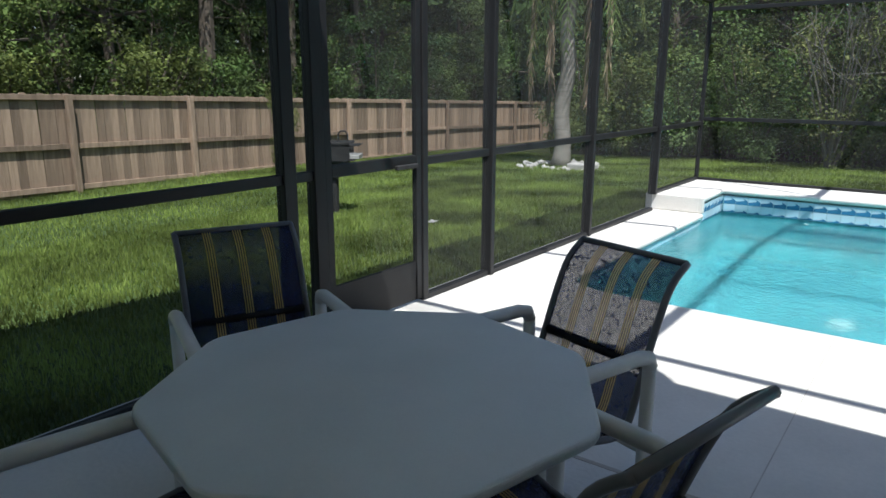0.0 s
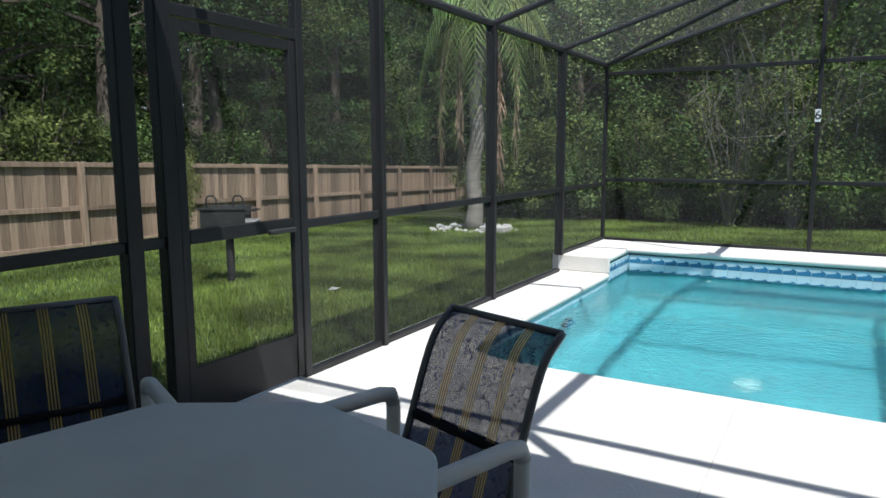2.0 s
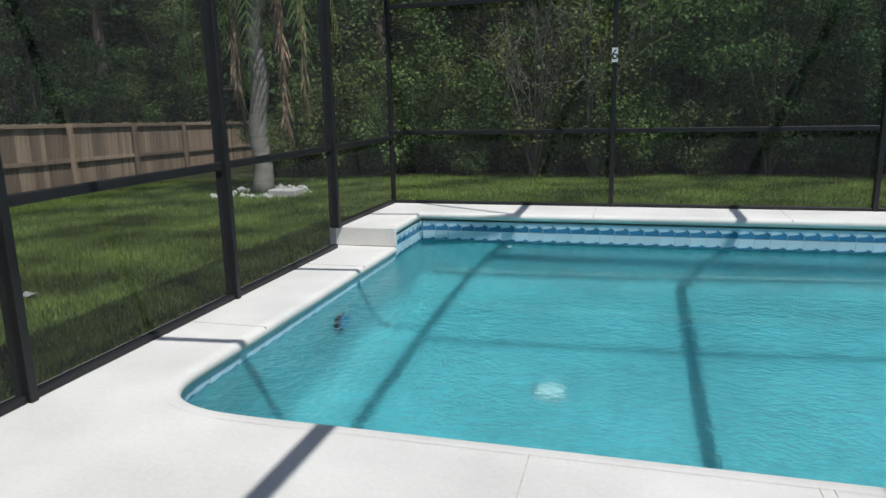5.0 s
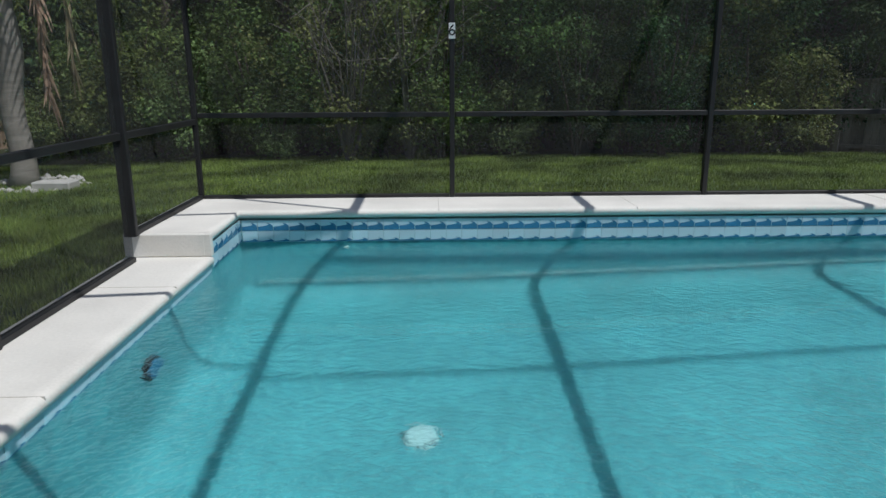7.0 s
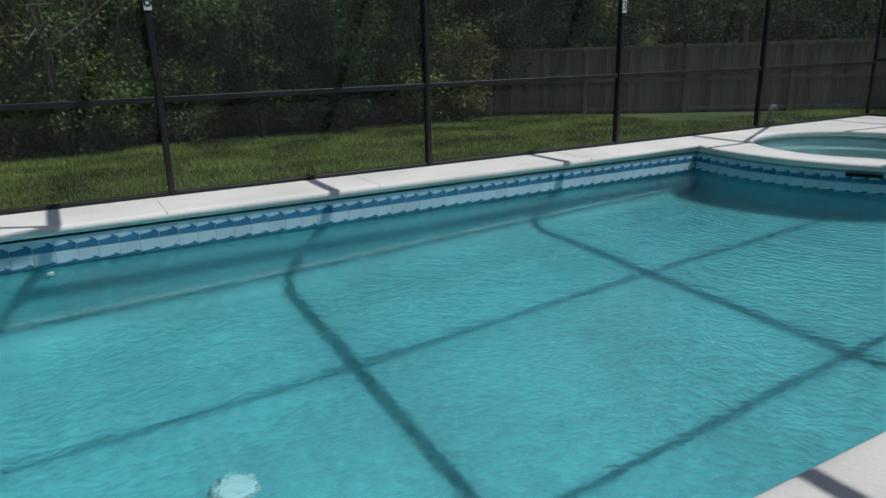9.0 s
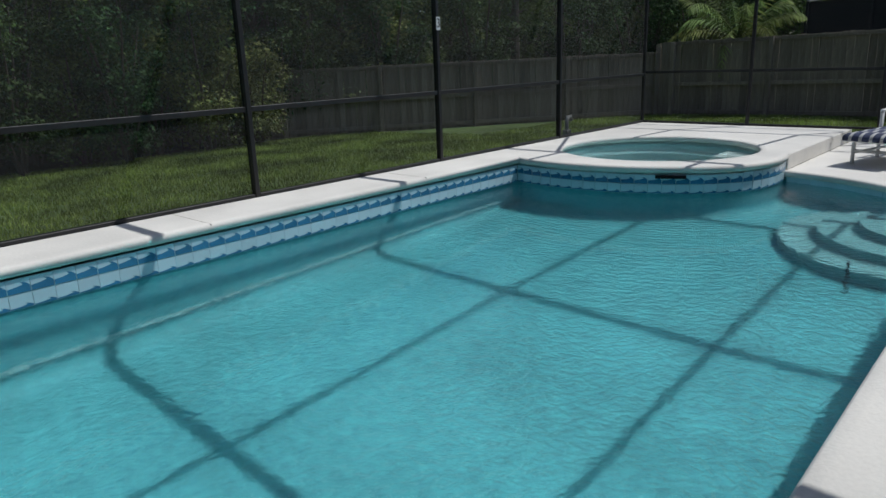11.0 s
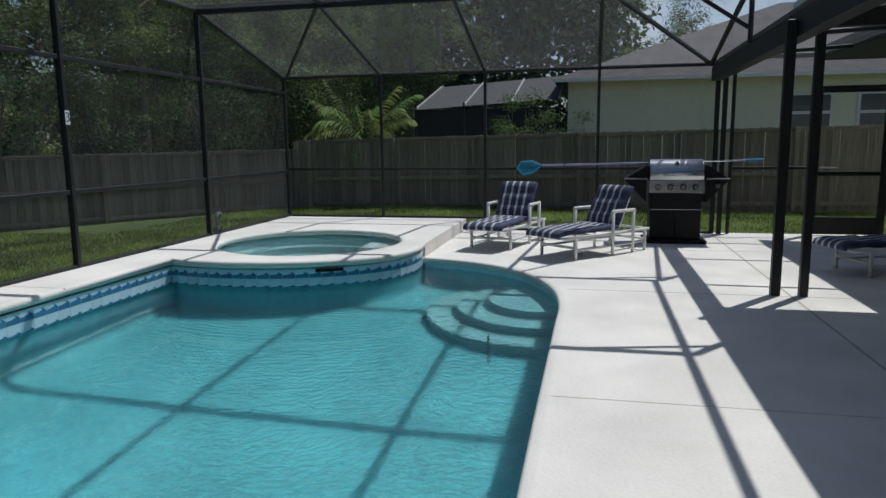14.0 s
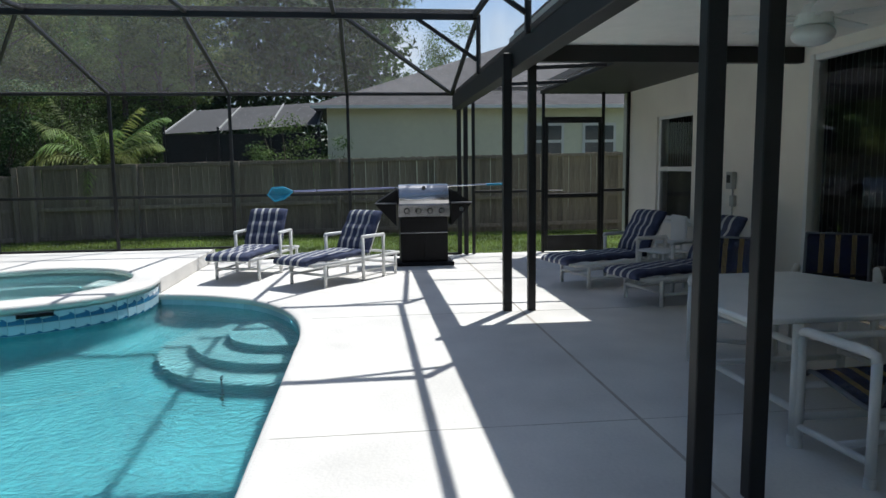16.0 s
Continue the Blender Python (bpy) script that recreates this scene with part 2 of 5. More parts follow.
BARK = material("bark", (0.16, 0.13, 0.10), 0.95, var=0.3, scale=5, fine=25, bump=0.9, stretch=(3, 3, 0.6))
PALM_BARK = material("palm_bark", (0.36, 0.33, 0.29), 0.9, var=0.22, scale=3, fine=20, bump=0.7, stretch=(1, 1, 5))
SOIL = material("lawn_soil", (0.085, 0.135, 0.035), 0.95, var=0.3, scale=0.6, fine=25, bump=0.6)
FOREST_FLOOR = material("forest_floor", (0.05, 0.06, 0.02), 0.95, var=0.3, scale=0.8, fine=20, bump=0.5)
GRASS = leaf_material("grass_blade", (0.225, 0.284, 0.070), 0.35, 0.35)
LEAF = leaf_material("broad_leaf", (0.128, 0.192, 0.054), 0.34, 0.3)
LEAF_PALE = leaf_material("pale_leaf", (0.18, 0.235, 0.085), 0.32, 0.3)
# Darker leaf green, also used to put the wood's shade into colour
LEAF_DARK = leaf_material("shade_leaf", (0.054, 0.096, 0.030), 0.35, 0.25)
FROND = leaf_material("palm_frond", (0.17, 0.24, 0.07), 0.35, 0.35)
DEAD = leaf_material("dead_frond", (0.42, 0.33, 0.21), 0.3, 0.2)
TWIG = material("bare_twig", (0.24, 0.22, 0.19), 0.95, var=0.2)
STONE = material("white_stone", (0.62, 0.60, 0.56), 0.9, var=0.12, scale=9, rand=0.2)
DARK_MESH = material("dark_mesh_roof", (0.075, 0.075, 0.078), 0.9, var=0.15, scale=2, fine=30)
SHINGLE = material("grey_shingle", (0.12, 0.112, 0.112), 0.95, var=0.2, scale=3, fine=14, bump=0.6)
NEIGHBOUR_WALL = material("pale_yellow_stucco", (0.80, 0.78, 0.60), 0.9, var=0.05, fine=60, bump=0.4)
# Near-black stand-in for the shade of unlit space behind glass and screen
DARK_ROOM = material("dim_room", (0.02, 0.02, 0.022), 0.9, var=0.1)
DULL_PANE = material("dull_pane", (0.11, 0.12, 0.125), 0.12, var=0.15, scale=1.2, bump=0.0)
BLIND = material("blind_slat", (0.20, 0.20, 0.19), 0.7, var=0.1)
NET_BLUE = material("blue_plastic", (0.03, 0.33, 0.55), 0.35, var=0.1, bump=0.02)
POLE_BLUE = material("anodised_pole", (0.36, 0.36, 0.54), 0.3, 0.8, var=0.06, bump=0.02)
RED = material("red_bloom", (0.5, 0.03, 0.06), 0.6)
GREY_BOX = material("grey_plastic", (0.42, 0.42, 0.40), 0.5, var=0.08)
PLATE = material("white_plate", (0.75, 0.75, 0.73), 0.4, var=0.04)
INK = material("black_ink", (0.01, 0.01, 0.01), 0.5, var=0.05)
WATER = water_material()
GLASS = glass_material()


# ---- mesh helpers ----
def finish(name, bm, mats, smooth=False):
    me = bpy.data.meshes.new(name)
    bm.normal_update()
    bm.to_mesh(me)
    bm.free()
    for m in mats if isinstance(mats, (list, tuple)) else (mats,):
        me.materials.append(m)
    if smooth:
        for p in me.polygons:
            p.use_smooth = True
    return me


def part(name, bm, mats, parent, label="", smooth=False):
    """One mesh object under a thing or a part."""
    ob = new(name, bm if isinstance(bm, bpy.types.Mesh) else finish(name, bm, mats, smooth))
    ob.parent = parent
    if label:
        tagged(ob, label)
    return ob


def thing(name, label, category, m=None, group="", kind=""):
    """An Empty at a thing's base, for its parts."""
    ob = new(name)
    ob.empty_display_size = 0.1
    if m is not None:
        ob.matrix_basis = m
    return tagged(ob, label, category, group, kind)


def solid(name, bm, mats, label, category, kind="", smooth=False, m=None, group=""):
    """A thing that is one mesh."""
    ob = new(name, finish(name, bm, mats, smooth))
    if m is not None:
        ob.matrix_basis = m
    return tagged(ob, label, category, group, kind)


def box(bm, a, b, bevel=0.0, slot=0):
    """A box from corner a to corner b."""
    c = [(p + q) / 2 for p, q in zip(a, b)]
    s = [max(abs(p - q), 0.0005) for p, q in zip(a, b)]
    r = bmesh.ops.create_cube(bm, size=1.0, matrix=Matrix.Translation(c) @ Matrix.Diagonal((*s, 1)))
    fs = {f for v in r["verts"] for f in v.link_faces}
    for f in fs:
        f.material_index = slot
    if bevel:
        es = list({e for f in fs for e in f.edges})
        g = bmesh.ops.bevel(bm, geom=es, offset=bevel, segments=1, affect="EDGES", profile=0.5)
        for f in g["faces"]:
            f.material_index = slot
    return bm


def boxed(a, b, bevel=0.0):
    return box(bmesh.new(), a, b, bevel)


def bar(bm, p, q, w, h, bevel=0.004, up=(0, 0, 1)):
    """A bar of section w by h (h towards up) from p to q."""
    p, q = Vector(p), Vector(q)
    d = (q - p)
    n = d.length
    d.normalize()
    u = Vector(up)
    if abs(d.dot(u)) > 0.98:
        u = Vector((0, 1, 0))
    s = d.cross(u).normalized()
    u = s.cross(d).normalized()
    m = Matrix((s, d, u)).transposed().to_4x4()
    m.translation = (p + q) / 2
    r = bmesh.ops.create_cube(bm, size=1.0, matrix=m @ Matrix.Diagonal((w, n, h, 1)))
    if bevel:
        es = list({e for v in r["verts"] for e in v.link_edges})
        bmesh.ops.bevel(bm, geom=es, offset=bevel, segments=1, affect="EDGES", profile=0.5)
    return bm


def tube(bm, pts, r, n=10, taper=None, cap=True):
    """A round tube along points; taper: radii, one a point."""
    pts = [Vector(p) for p in pts]
    rings = []
    ref = None
    for i, p in enumerate(pts):
        d = (pts[min(i + 1, len(pts) - 1)] - pts[max(i - 1, 0)]).normalized()
        if ref is None:
            ref = Vector((0, 0, 1)) if abs(d.z) < 0.9 else Vector((1, 0, 0))
        s = d.cross(ref).normalized()
        ref = s.cross(d).normalized()
        rr = taper[i] if taper else r
        rings.append([bm.verts.new(p + (s * math.cos(a) + ref * math.sin(a)) * rr) for a in (2 * math.pi * k / n for k in range(n))])
    for a, b in zip(rings, rings[1:]):
        for k in range(n):
            bm.faces.new((a[k], a[(k + 1) % n], b[(k + 1) % n], b[k]))
    if cap:
        bm.faces.new(rings[0][::-1])
        bm.faces.new(rings[-1])
    return bm


def tubed(pts, r, n=10, taper=None):
    return tube(bmesh.new(), pts, r, n, taper)


def disc(bm, c, r, z0, z1, n=32, r1=None):
    """An upright round block."""
    lo = [bm.verts.new((c[0] + r * math.cos(2 * math.pi * k / n), c[1] + r * math.sin(2 * math.pi * k / n), z0)) for k in range(n)]
    r1 = r if r1 is None else r1
    hi = [bm.verts.new((c[0] + r1 * math.cos(2 * math.pi * k / n), c[1] + r1 * math.sin(2 * math.pi * k / n), z1)) for k in range(n)]
    for k in range(n):
        bm.faces.new((lo[k], lo[(k + 1) % n], hi[(k + 1) % n], hi[k]))
    bm.faces.new(lo[::-1])
    bm.faces.new(hi)
    return bm


def prism(bm, outline, z0, z1, holes=()):
    """A slab over an outline, with holes."""
    loops = [list(outline)] + [list(h) for h in holes]
    edges, tops = [], []
    for lp in loops:
        vs = [bm.verts.new((x, y, z1)) for x, y in lp]
        es = [bm.edges.new((vs[i], vs[(i + 1) % len(vs)])) for i in range(len(vs))]
        edges += es
        tops.append(vs)
    bmesh.ops.triangle_fill(bm, use_beauty=True, use_dissolve=False, edges=edges, normal=(0, 0, 1))
    for vs in tops:
        lo = [bm.verts.new((v.co.x, v.co.y, z0)) for v in vs]
        for i in range(len(vs)):
            j = (i + 1) % len(vs)
            bm.faces.new((vs[i], lo[i], lo[j], vs[j]))
    bmesh.ops.recalc_face_normals(bm, faces=bm.faces)
    return bm


def smooth_line(pts, n=6):
    """A rounded line through the points."""
    out = []
    for i in range(len(pts) - 1):
        p0, p1, p2, p3 = (Vector(pts[max(i - 1, 0)]), Vector(pts[i]), Vector(pts[i + 1]), Vector(pts[min(i + 2, len(pts) - 1)]))
        for k in range(n):
            t = k / n
            out.append(0.5 * ((2 * p1) + (p2 - p0) * t + (2 * p0 - 5 * p1 + 4 * p2 - p3) * t * t + (3 * p1 - p0 - 3 * p2 + p3) * t ** 3))
    out.append(Vector(pts[-1]))
    return [tuple(p) for p in out]


def offset_line(pts, d, closed=False):
    """The line moved d to its left."""
    out = []
    n = len(pts)
    for i in range(n):
        a = Vector(pts[(i - 1) % n] if closed else pts[max(i - 1, 0)])
        b = Vector(pts[(i + 1) % n] if closed else pts[min(i + 1, n - 1)])
        t = (b - a).normalized()
        out.append((pts[i][0] - t.y * d, pts[i][1] + t.x * d))
    return out


# ---- pool and deck ----
XW, XE, YN, YH = -2.66, 10.87, 10.06, -0.6      # cage walls, house wall
RISE, WATERLINE = 0.20, -0.13


def floor_z(x):
    """The pool floor: deep at the west end, shallow at the steps."""
    return -1.17 + 0.058 * x


LOW_EDGE = [(-2.1, 8.45), (-2.1, 7.0)] + smooth_line([(-2.1, 5.4), (-2.09, 5.05), (-1.97, 4.83), (-1.72, 4.72), (-1.4, 4.70)], 4) \
    + [(0.5, 4.70), (2.5, 4.70)] + smooth_line([(4.8, 4.69), (5.3, 4.69), (5.95, 4.77), (6.6, 5.0), (7.15, 5.38), (7.52, 5.9), (7.70, 6.36), (7.78, 6.68)], 4)
SPA_EDGE = smooth_line([(7.78, 6.68), (7.3, 6.66), (6.82, 6.80), (6.42, 7.14), (6.12, 7.70), (5.97, 8.3), (5.96, 8.9), (6.05, 9.39)], 4)
HIGH_EDGE = SPA_EDGE + [(4.0, 9.39), (1.0, 9.39), (-2.1, 9.39), (-2.1, 8.45)]
POOL = LOW_EDGE[:-1] + HIGH_EDGE[:-1]            # runs anticlockwise
SPA_C, SPA_R = (7.70, 8.28), 1.30
SPA = [(SPA_C[0] + SPA_R * math.cos(a), SPA_C[1] + SPA_R * math.sin(a)) for a in (2 * math.pi * k / 48 for k in range(48))]

bm = prism(bmesh.new(), LOW_EDGE + [(10.97, 6.68), (10.97, YH), (-2.78, YH), (-2.78, 8.45)], -0.11, 0.0)
deck = solid("floor", bm, DECK, "pale sun-bleached concrete pool deck with expansion joints", "deck", "structure")
bm = prism(bmesh.new(), HIGH_EDGE + [(-2.78, 8.45), (-2.78, 10.17), (10.97, 10.17), (10.97, 6.68)], 0.08, RISE, [SPA])
raised = solid("raised_deck", bm, DECK, "raised pale concrete ledge round the pool and spa", "deck", "structure")


def sweep_edge(line, z, deep, proud, closed=False):
    """A bullnose along an edge; the pool lies to the line's left."""
    bm = bmesh.new()
    prof = [(-0.05, 0.0015), (proud * 0.3, 0.0015), (proud * 0.8, -deep * 0.16), (proud, -deep * 0.4), (proud * 0.85, -deep * 0.75), (proud * 0.35, -deep), (-0.05, -deep)]
    rows = [[bm.verts.new((x, y, z + dz)) for x, y in offset_line(line, d, closed)] for d, dz in prof]
    n = len(line)
    for a, b in zip(rows, rows[1:]):
        for i in range(n if closed else n - 1):
            j = (i + 1) % n
            bm.faces.new((a[i], a[j], b[j], b[i]))
    bmesh.ops.recalc_face_normals(bm, faces=bm.faces)
    return bm


part("coping", sweep_edge(LOW_EDGE, 0.0, 0.075, 0.035), DECK, deck, smooth=True)
part("coping", sweep_edge(HIGH_EDGE, RISE, 0.075, 0.035), DECK, raised, smooth=True)
part("coping", sweep_edge(SPA, RISE, 0.075, 0.035, True), DECK, raised, smooth=True)
bm = bmesh.new()
box(bm, (-2.78, 8.42, 0.0), (-2.12, 8.47, RISE - 0.002), 0.012)
box(bm, (-2.14, 8.42, 0.0), (-2.065, 8.47, RISE - 0.002), 0.012)
part("step_face", bm, DECK, raised)
bm = bmesh.new()
box(bm, (7.80, 6.655, 0.0), (10.95, 6.70, RISE - 0.002), 0.012)
part("step_face", bm, DECK, raised)


def joint(a, b, w):
    d = 0.002
    if abs(a[0] - b[0]) > abs(a[1] - b[1]):
        return boxed((a[0], a[1] - w / 2, -0.02), (b[0], b[1] + w / 2, d))
    return boxed((a[0] - w / 2, a[1], -0.02), (b[0] + w / 2, b[1], d))


part("expansion_joint", joint((XW, 2.47), (XE, 2.47), 0.022), JOINT, deck, "dark filled expansion joint")
for jx in (-0.17, 2.84, 6.0, 8.9):
    part("control_joint", joint((jx, YH), (jx, 4.66), 0.005), HAIRLINE, deck)
for jx in (0.885, 0.935):
    part("crack", joint((jx, 4.54), (jx, 4.66), 0.004), HAIRLINE, deck)
for jx in (-0.2, 1.7, 4.3):
    bm = boxed((jx - 0.003, 9.36, RISE - 0.02), (jx + 0.003, YN, RISE + 0.002))
    part("control_joint", bm, HAIRLINE, raised)
for jy in (5.9, 7.6):
    part("control_joint", boxed((XW, jy - 0.003, -0.02), (-2.07, jy + 0.003, 0.002)), HAIRLINE, deck)

# basin: walls, cove and floor
bm = bmesh.new()
levels = [(0.0, 0.02), (0.0, 0.78), (0.035, 0.89), (0.11, 0.965), (0.24, 1.0)]
rows = [[bm.verts.new((x, y, floor_z(x) * k)) for x, y in offset_line(POOL, d, True)] for d, k in levels]
for a, b in zip(rows, rows[1:]):
    for i in range(len(POOL)):
        j = (i + 1) % len(POOL)
        bm.faces.new((a[i], a[j], b[j], b[i]))
floor_edges = [bm.edges.get((rows[-1][i], rows[-1][(i + 1) % len(POOL)])) for i in range(len(POOL))]
bmesh.ops.triangle_fill(bm, use_beauty=True, use_dissolve=False, edges=floor_edges, normal=(0, 0, 1))
pool = thing("swimming_pool", "plastered in-ground swimming pool with wave-patterned waterline tiles", "pool", kind="structure")
part("basin", bm, PLASTER, pool, "pale turquoise plaster basin, ripple light mottled into its colour", smooth=True)
part("cove_line", tubed([(-1.95, 9.352, floor_z(-1.95) * 0.775), (5.6, 9.352, floor_z(5.6) * 0.775)], 0.014, 8), PALE_PLASTER, pool, "pale line along the cove")
bm = bmesh.new()
hi = [[bm.verts.new((x, y, z)) for x, y in HIGH_EDGE] for z in (RISE - 0.06, -0.05)]
for i in range(len(HIGH_EDGE) - 1):
    bm.faces.new((hi[0][i], hi[0][i + 1], hi[1][i + 1], hi[1][i]))
part("raised_wall", bm, BAND, pool, "plaster band under the coping, reflection and shade in its blue-grey")
for r, z in ((1.32, -0.67), (0.98, -0.49), (0.62, -0.315)):
    part("step", disc(bmesh.new(), (6.36, 4.93), r, -1.3, z, 40), STEP_PLASTER, pool, "rounded plaster entry step")
part("thin_upright", disc(bmesh.new(), (4.86, 5.34), 0.011, -1.0, -0.34, 10), IRON, pool)
FLOOR_Z = floor_z(-0.35)
bm = disc(bmesh.new(), (-0.35, 6.90), 0.13, FLOOR_Z, FLOOR_Z + 0.03, 24, 0.10)
drain = part("main_drain", bm, PALE_PLASTER, pool, "white domed drain cover")
for k in range(14):
    a = 2 * math.pi * k / 14
    part("slot", boxed((-0.35 + 0.118 * math.cos(a) - 0.008, 6.90 + 0.118 * math.sin(a) - 0.008, FLOOR_Z + 0.004), (-0.35 + 0.118 * math.cos(a) + 0.008, 6.90 + 0.118 * math.sin(a) + 0.008, FLOOR_Z + 0.02)), INK, drain)
bm = tubed([(-2.10, 7.08, -0.60), (-2.06, 7.08, -0.60)], 0.12, 24)
lamp = part("pool_light", bm, BLACK, pool, "round underwater light, dark rim")
part("lens", tubed([(-2.06, 7.08, -0.60), (-2.045, 7.08, -0.60)], 0.098, 24), TILE_BLUE, lamp)
part("return_jet", tubed([(-1.09, 9.39, -0.23), (-1.09, 9.37, -0.23)], 0.03, 12), PVC, pool)
bm = prism(bmesh.new(), POOL, WATERLINE - 0.002, WATERLINE)
bmesh.ops.delete(bm, geom=[f for f in bm.faces if f.normal.z < 0.9], context="FACES")
water = part("water_surface", bm, WATER, pool, "clear rippled turquoise water")
water.visible_shadow = False

# spa
spa = thing("spa", "round raised spa with a plaster seat, brim-full of water", "spa", kind="structure")
bm = bmesh.new()
levels = [(0.0, RISE - 0.05), (0.0, -0.28), (0.32, -0.30), (0.36, -0.65)]
rows = [[bm.verts.new((x, y, z)) for x, y in offset_line(SPA, d, True)] for d, z in levels]
for a, b in zip(rows, rows[1:]):
    for i in range(48):
        bm.faces.new((a[i], a[(i + 1) % 48], b[(i + 1) % 48], b[i]))
bm.faces.new(rows[-1])
part("basin", bm, PALE_PLASTER, spa, smooth=False)
part("seat_block", boxed((8.15, 7.2, -0.3), (8.75, 7.75, 0.0), 0.04), WHITE_PAINT, spa, "white seat block")
bm = bmesh.new()
bm.faces.new([bm.verts.new((x, y, 0.07)) for x, y in SPA])
w2 = part("water_surface", bm, WATER, spa)
w2.visible_shadow = False
part("spillway", bar(bmesh.new(), (6.16, 7.58, 0.085), (6.30, 7.28, 0.085), 0.06, 0.035), BLACK, spa, "dark spillway slot")

# waterline tiles: a pale glazed square with a blue breaking wave across it
TW = 0.150


def tile_mesh(name, deep):
    """One tile in its own plane: x along, z up, the pool at -y."""
    bm = bmesh.new()
    h = 0.107
    box(bm, (-TW / 2 + 0.0015, -0.004, -h / 2 + 0.0015), (TW / 2 - 0.0015, 0.004, h / 2 - 0.0015), 0, 0)
    if deep:
        shape = [(-0.072, -0.05), (0.072, -0.05), (0.072, -0.005), (0.045, 0.018), (0.012, 0.026), (0.03, 0.006), (-0.02, -0.006), (-0.072, -0.012)]
    else:
        shape = [(-0.072, -0.05), (0.072, -0.05), (0.072, -0.036), (0.05, -0.024), (0.02, -0.018), (0.034, -0.03), (-0.01, -0.038), (-0.072, -0.042)]
    vs = [bm.verts.new((x, -0.0052, z)) for x, z in shape]
    f = bm.faces.new(vs)
    f.material_index = 1
    return finish(name, bm, [TILE_PALE, TILE_BLUE])


def tile_run(line, z, mesh, parent):
    """Tiles side by side along a line with the pool on its left."""
    pts = [Vector(p) for p in line]
    left = TW / 2
    for a, b in zip(pts, pts[1:]):
        d = b - a
        n = d.length
        if n < 1e-6:
            continue
        while left <= n:
            c = a + d * (left / n)
            ob = new("tile", mesh)
            ob.parent = parent
            yaw = math.degrees(math.atan2(d.y, d.x)) + 180
            nrm = Vector((-d.y, d.x)).normalized()
            ob.matrix_basis = pose(c.x + nrm.x * 0.004, c.y + nrm.y * 0.004, z, 0, 0, yaw)
            left += TW
        left -= n


# ---- house and lanai ----
CEIL = 2.75
bm = bmesh.new()
WINDOW = (8.50, 9.72, 0.67, 2.28)
SLIDER = (2.9, 5.92, 0.02, 2.64)
xs = sorted({-3.1, SLIDER[0], SLIDER[1], WINDOW[0], WINDOW[1], XE + 0.3})
for x0, x1 in zip(xs, xs[1:]):
    if (x0, x1) == SLIDER[:2]:
        box(bm, (x0, YH - 0.2, SLIDER[3]), (x1, YH, 3.0))
    elif (x0, x1) == WINDOW[:2]:
        box(bm, (x0, YH - 0.2, -0.2), (x1, YH, WINDOW[2]))
        box(bm, (x0, YH - 0.2, WINDOW[3]), (x1, YH, 3.0))
    else:
        box(bm, (x0, YH - 0.2, -0.2), (x1, YH, 3.0))
bmesh.ops.remove_doubles(bm, verts=bm.verts, dist=0.0005)
solid("wall_south", bm, STUCCO, "cream textured stucco house wall", "wall", "structure")
for nm, a, b in (("wall_west", (-3.1, -7.5, -0.2), (-2.9, YH - 0.2, 3.0)), ("wall_east", (XE + 0.1, -7.5, -0.2), (XE + 0.3, YH - 0.2, 3.0)), ("wall_back", (-2.9, -7.5, -0.2), (XE + 0.1, -7.3, 3.0))):
    solid(nm, boxed(a, b), STUCCO, "cream stucco house wall", "wall", "structure")
solid("ceiling", boxed((-3.1, YH, CEIL), (6.45, 2.42, CEIL + 0.1)), CEILING_PAINT, "cream textured lanai ceiling", "ceiling", "structure")
bm = bmesh.new()
rv = [bm.verts.new(p) for p in ((-3.35, 2.42, 2.90), (6.62, 2.42, 2.90), (6.62, -4.0, 4.5), (-3.35, -4.0, 4.5), (XE + 0.5, 0.95, 2.90), (XE + 0.5, -4.0, 4.5), (6.62, -0.25, 3.80), (6.62, 0.95, 2.90),
                                (-3.35, -7.8, 3.0), (XE + 0.5, -7.8, 3.0))]
bm.faces.new((rv[0], rv[1], rv[2], rv[3]))
bm.faces.new((rv[7], rv[4], rv[5], rv[2]))
bm.faces.new((rv[3], rv[2], rv[5], rv[9], rv[8]))
r = bmesh.ops.extrude_face_region(bm, geom=bm.faces[:])
bmesh.ops.translate(bm, vec=(0, 0, 0.09), verts=[g for g in r["geom"] if isinstance(g, bmesh.types.BMVert)])
bmesh.ops.recalc_face_normals(bm, faces=bm.faces)
solid("house_roof", bm, SHINGLE, "grey shingle house roof over the lanai", "roof", "structure")
bm = boxed((6.45, YH, CEIL - 0.02), (6.56, 2.42, 2.98))
box(bm, (-3.2, 2.42, CEIL), (6.56, 2.49, 2.90))
solid("fascia", bm, WHITE_PAINT, "cream painted fascia board at the lanai roof's edge", "fascia", "structure")
solid("soffit", boxed((6.57, YH, 2.80), (XE + 0.3, 0.95, 2.88)), BRONZE, "dark bronze pan soffit along the house wall", "soffit", "structure")
part_beam = thing("lanai_beam", "dark bronze aluminium carrier beam with gutter", "beam", kind="structure")
part("beam", boxed((XW, 2.41, 2.50), (XE, 2.57, 2.72), 0.006), BRONZE, part_beam)
part("beam", boxed((XW, 2.32, 2.58), (6.50, 2.405, 2.745), 0.006), BRONZE, part_beam)
part("beam", boxed((6.02, YH, 2.58), (6.12, 2.32, 2.745), 0.006), BRONZE, part_beam)
part("gutter", boxed((XW, 2.44, 2.72), (XE, 2.56, 2.80), 0.008), BRONZE, part_beam)

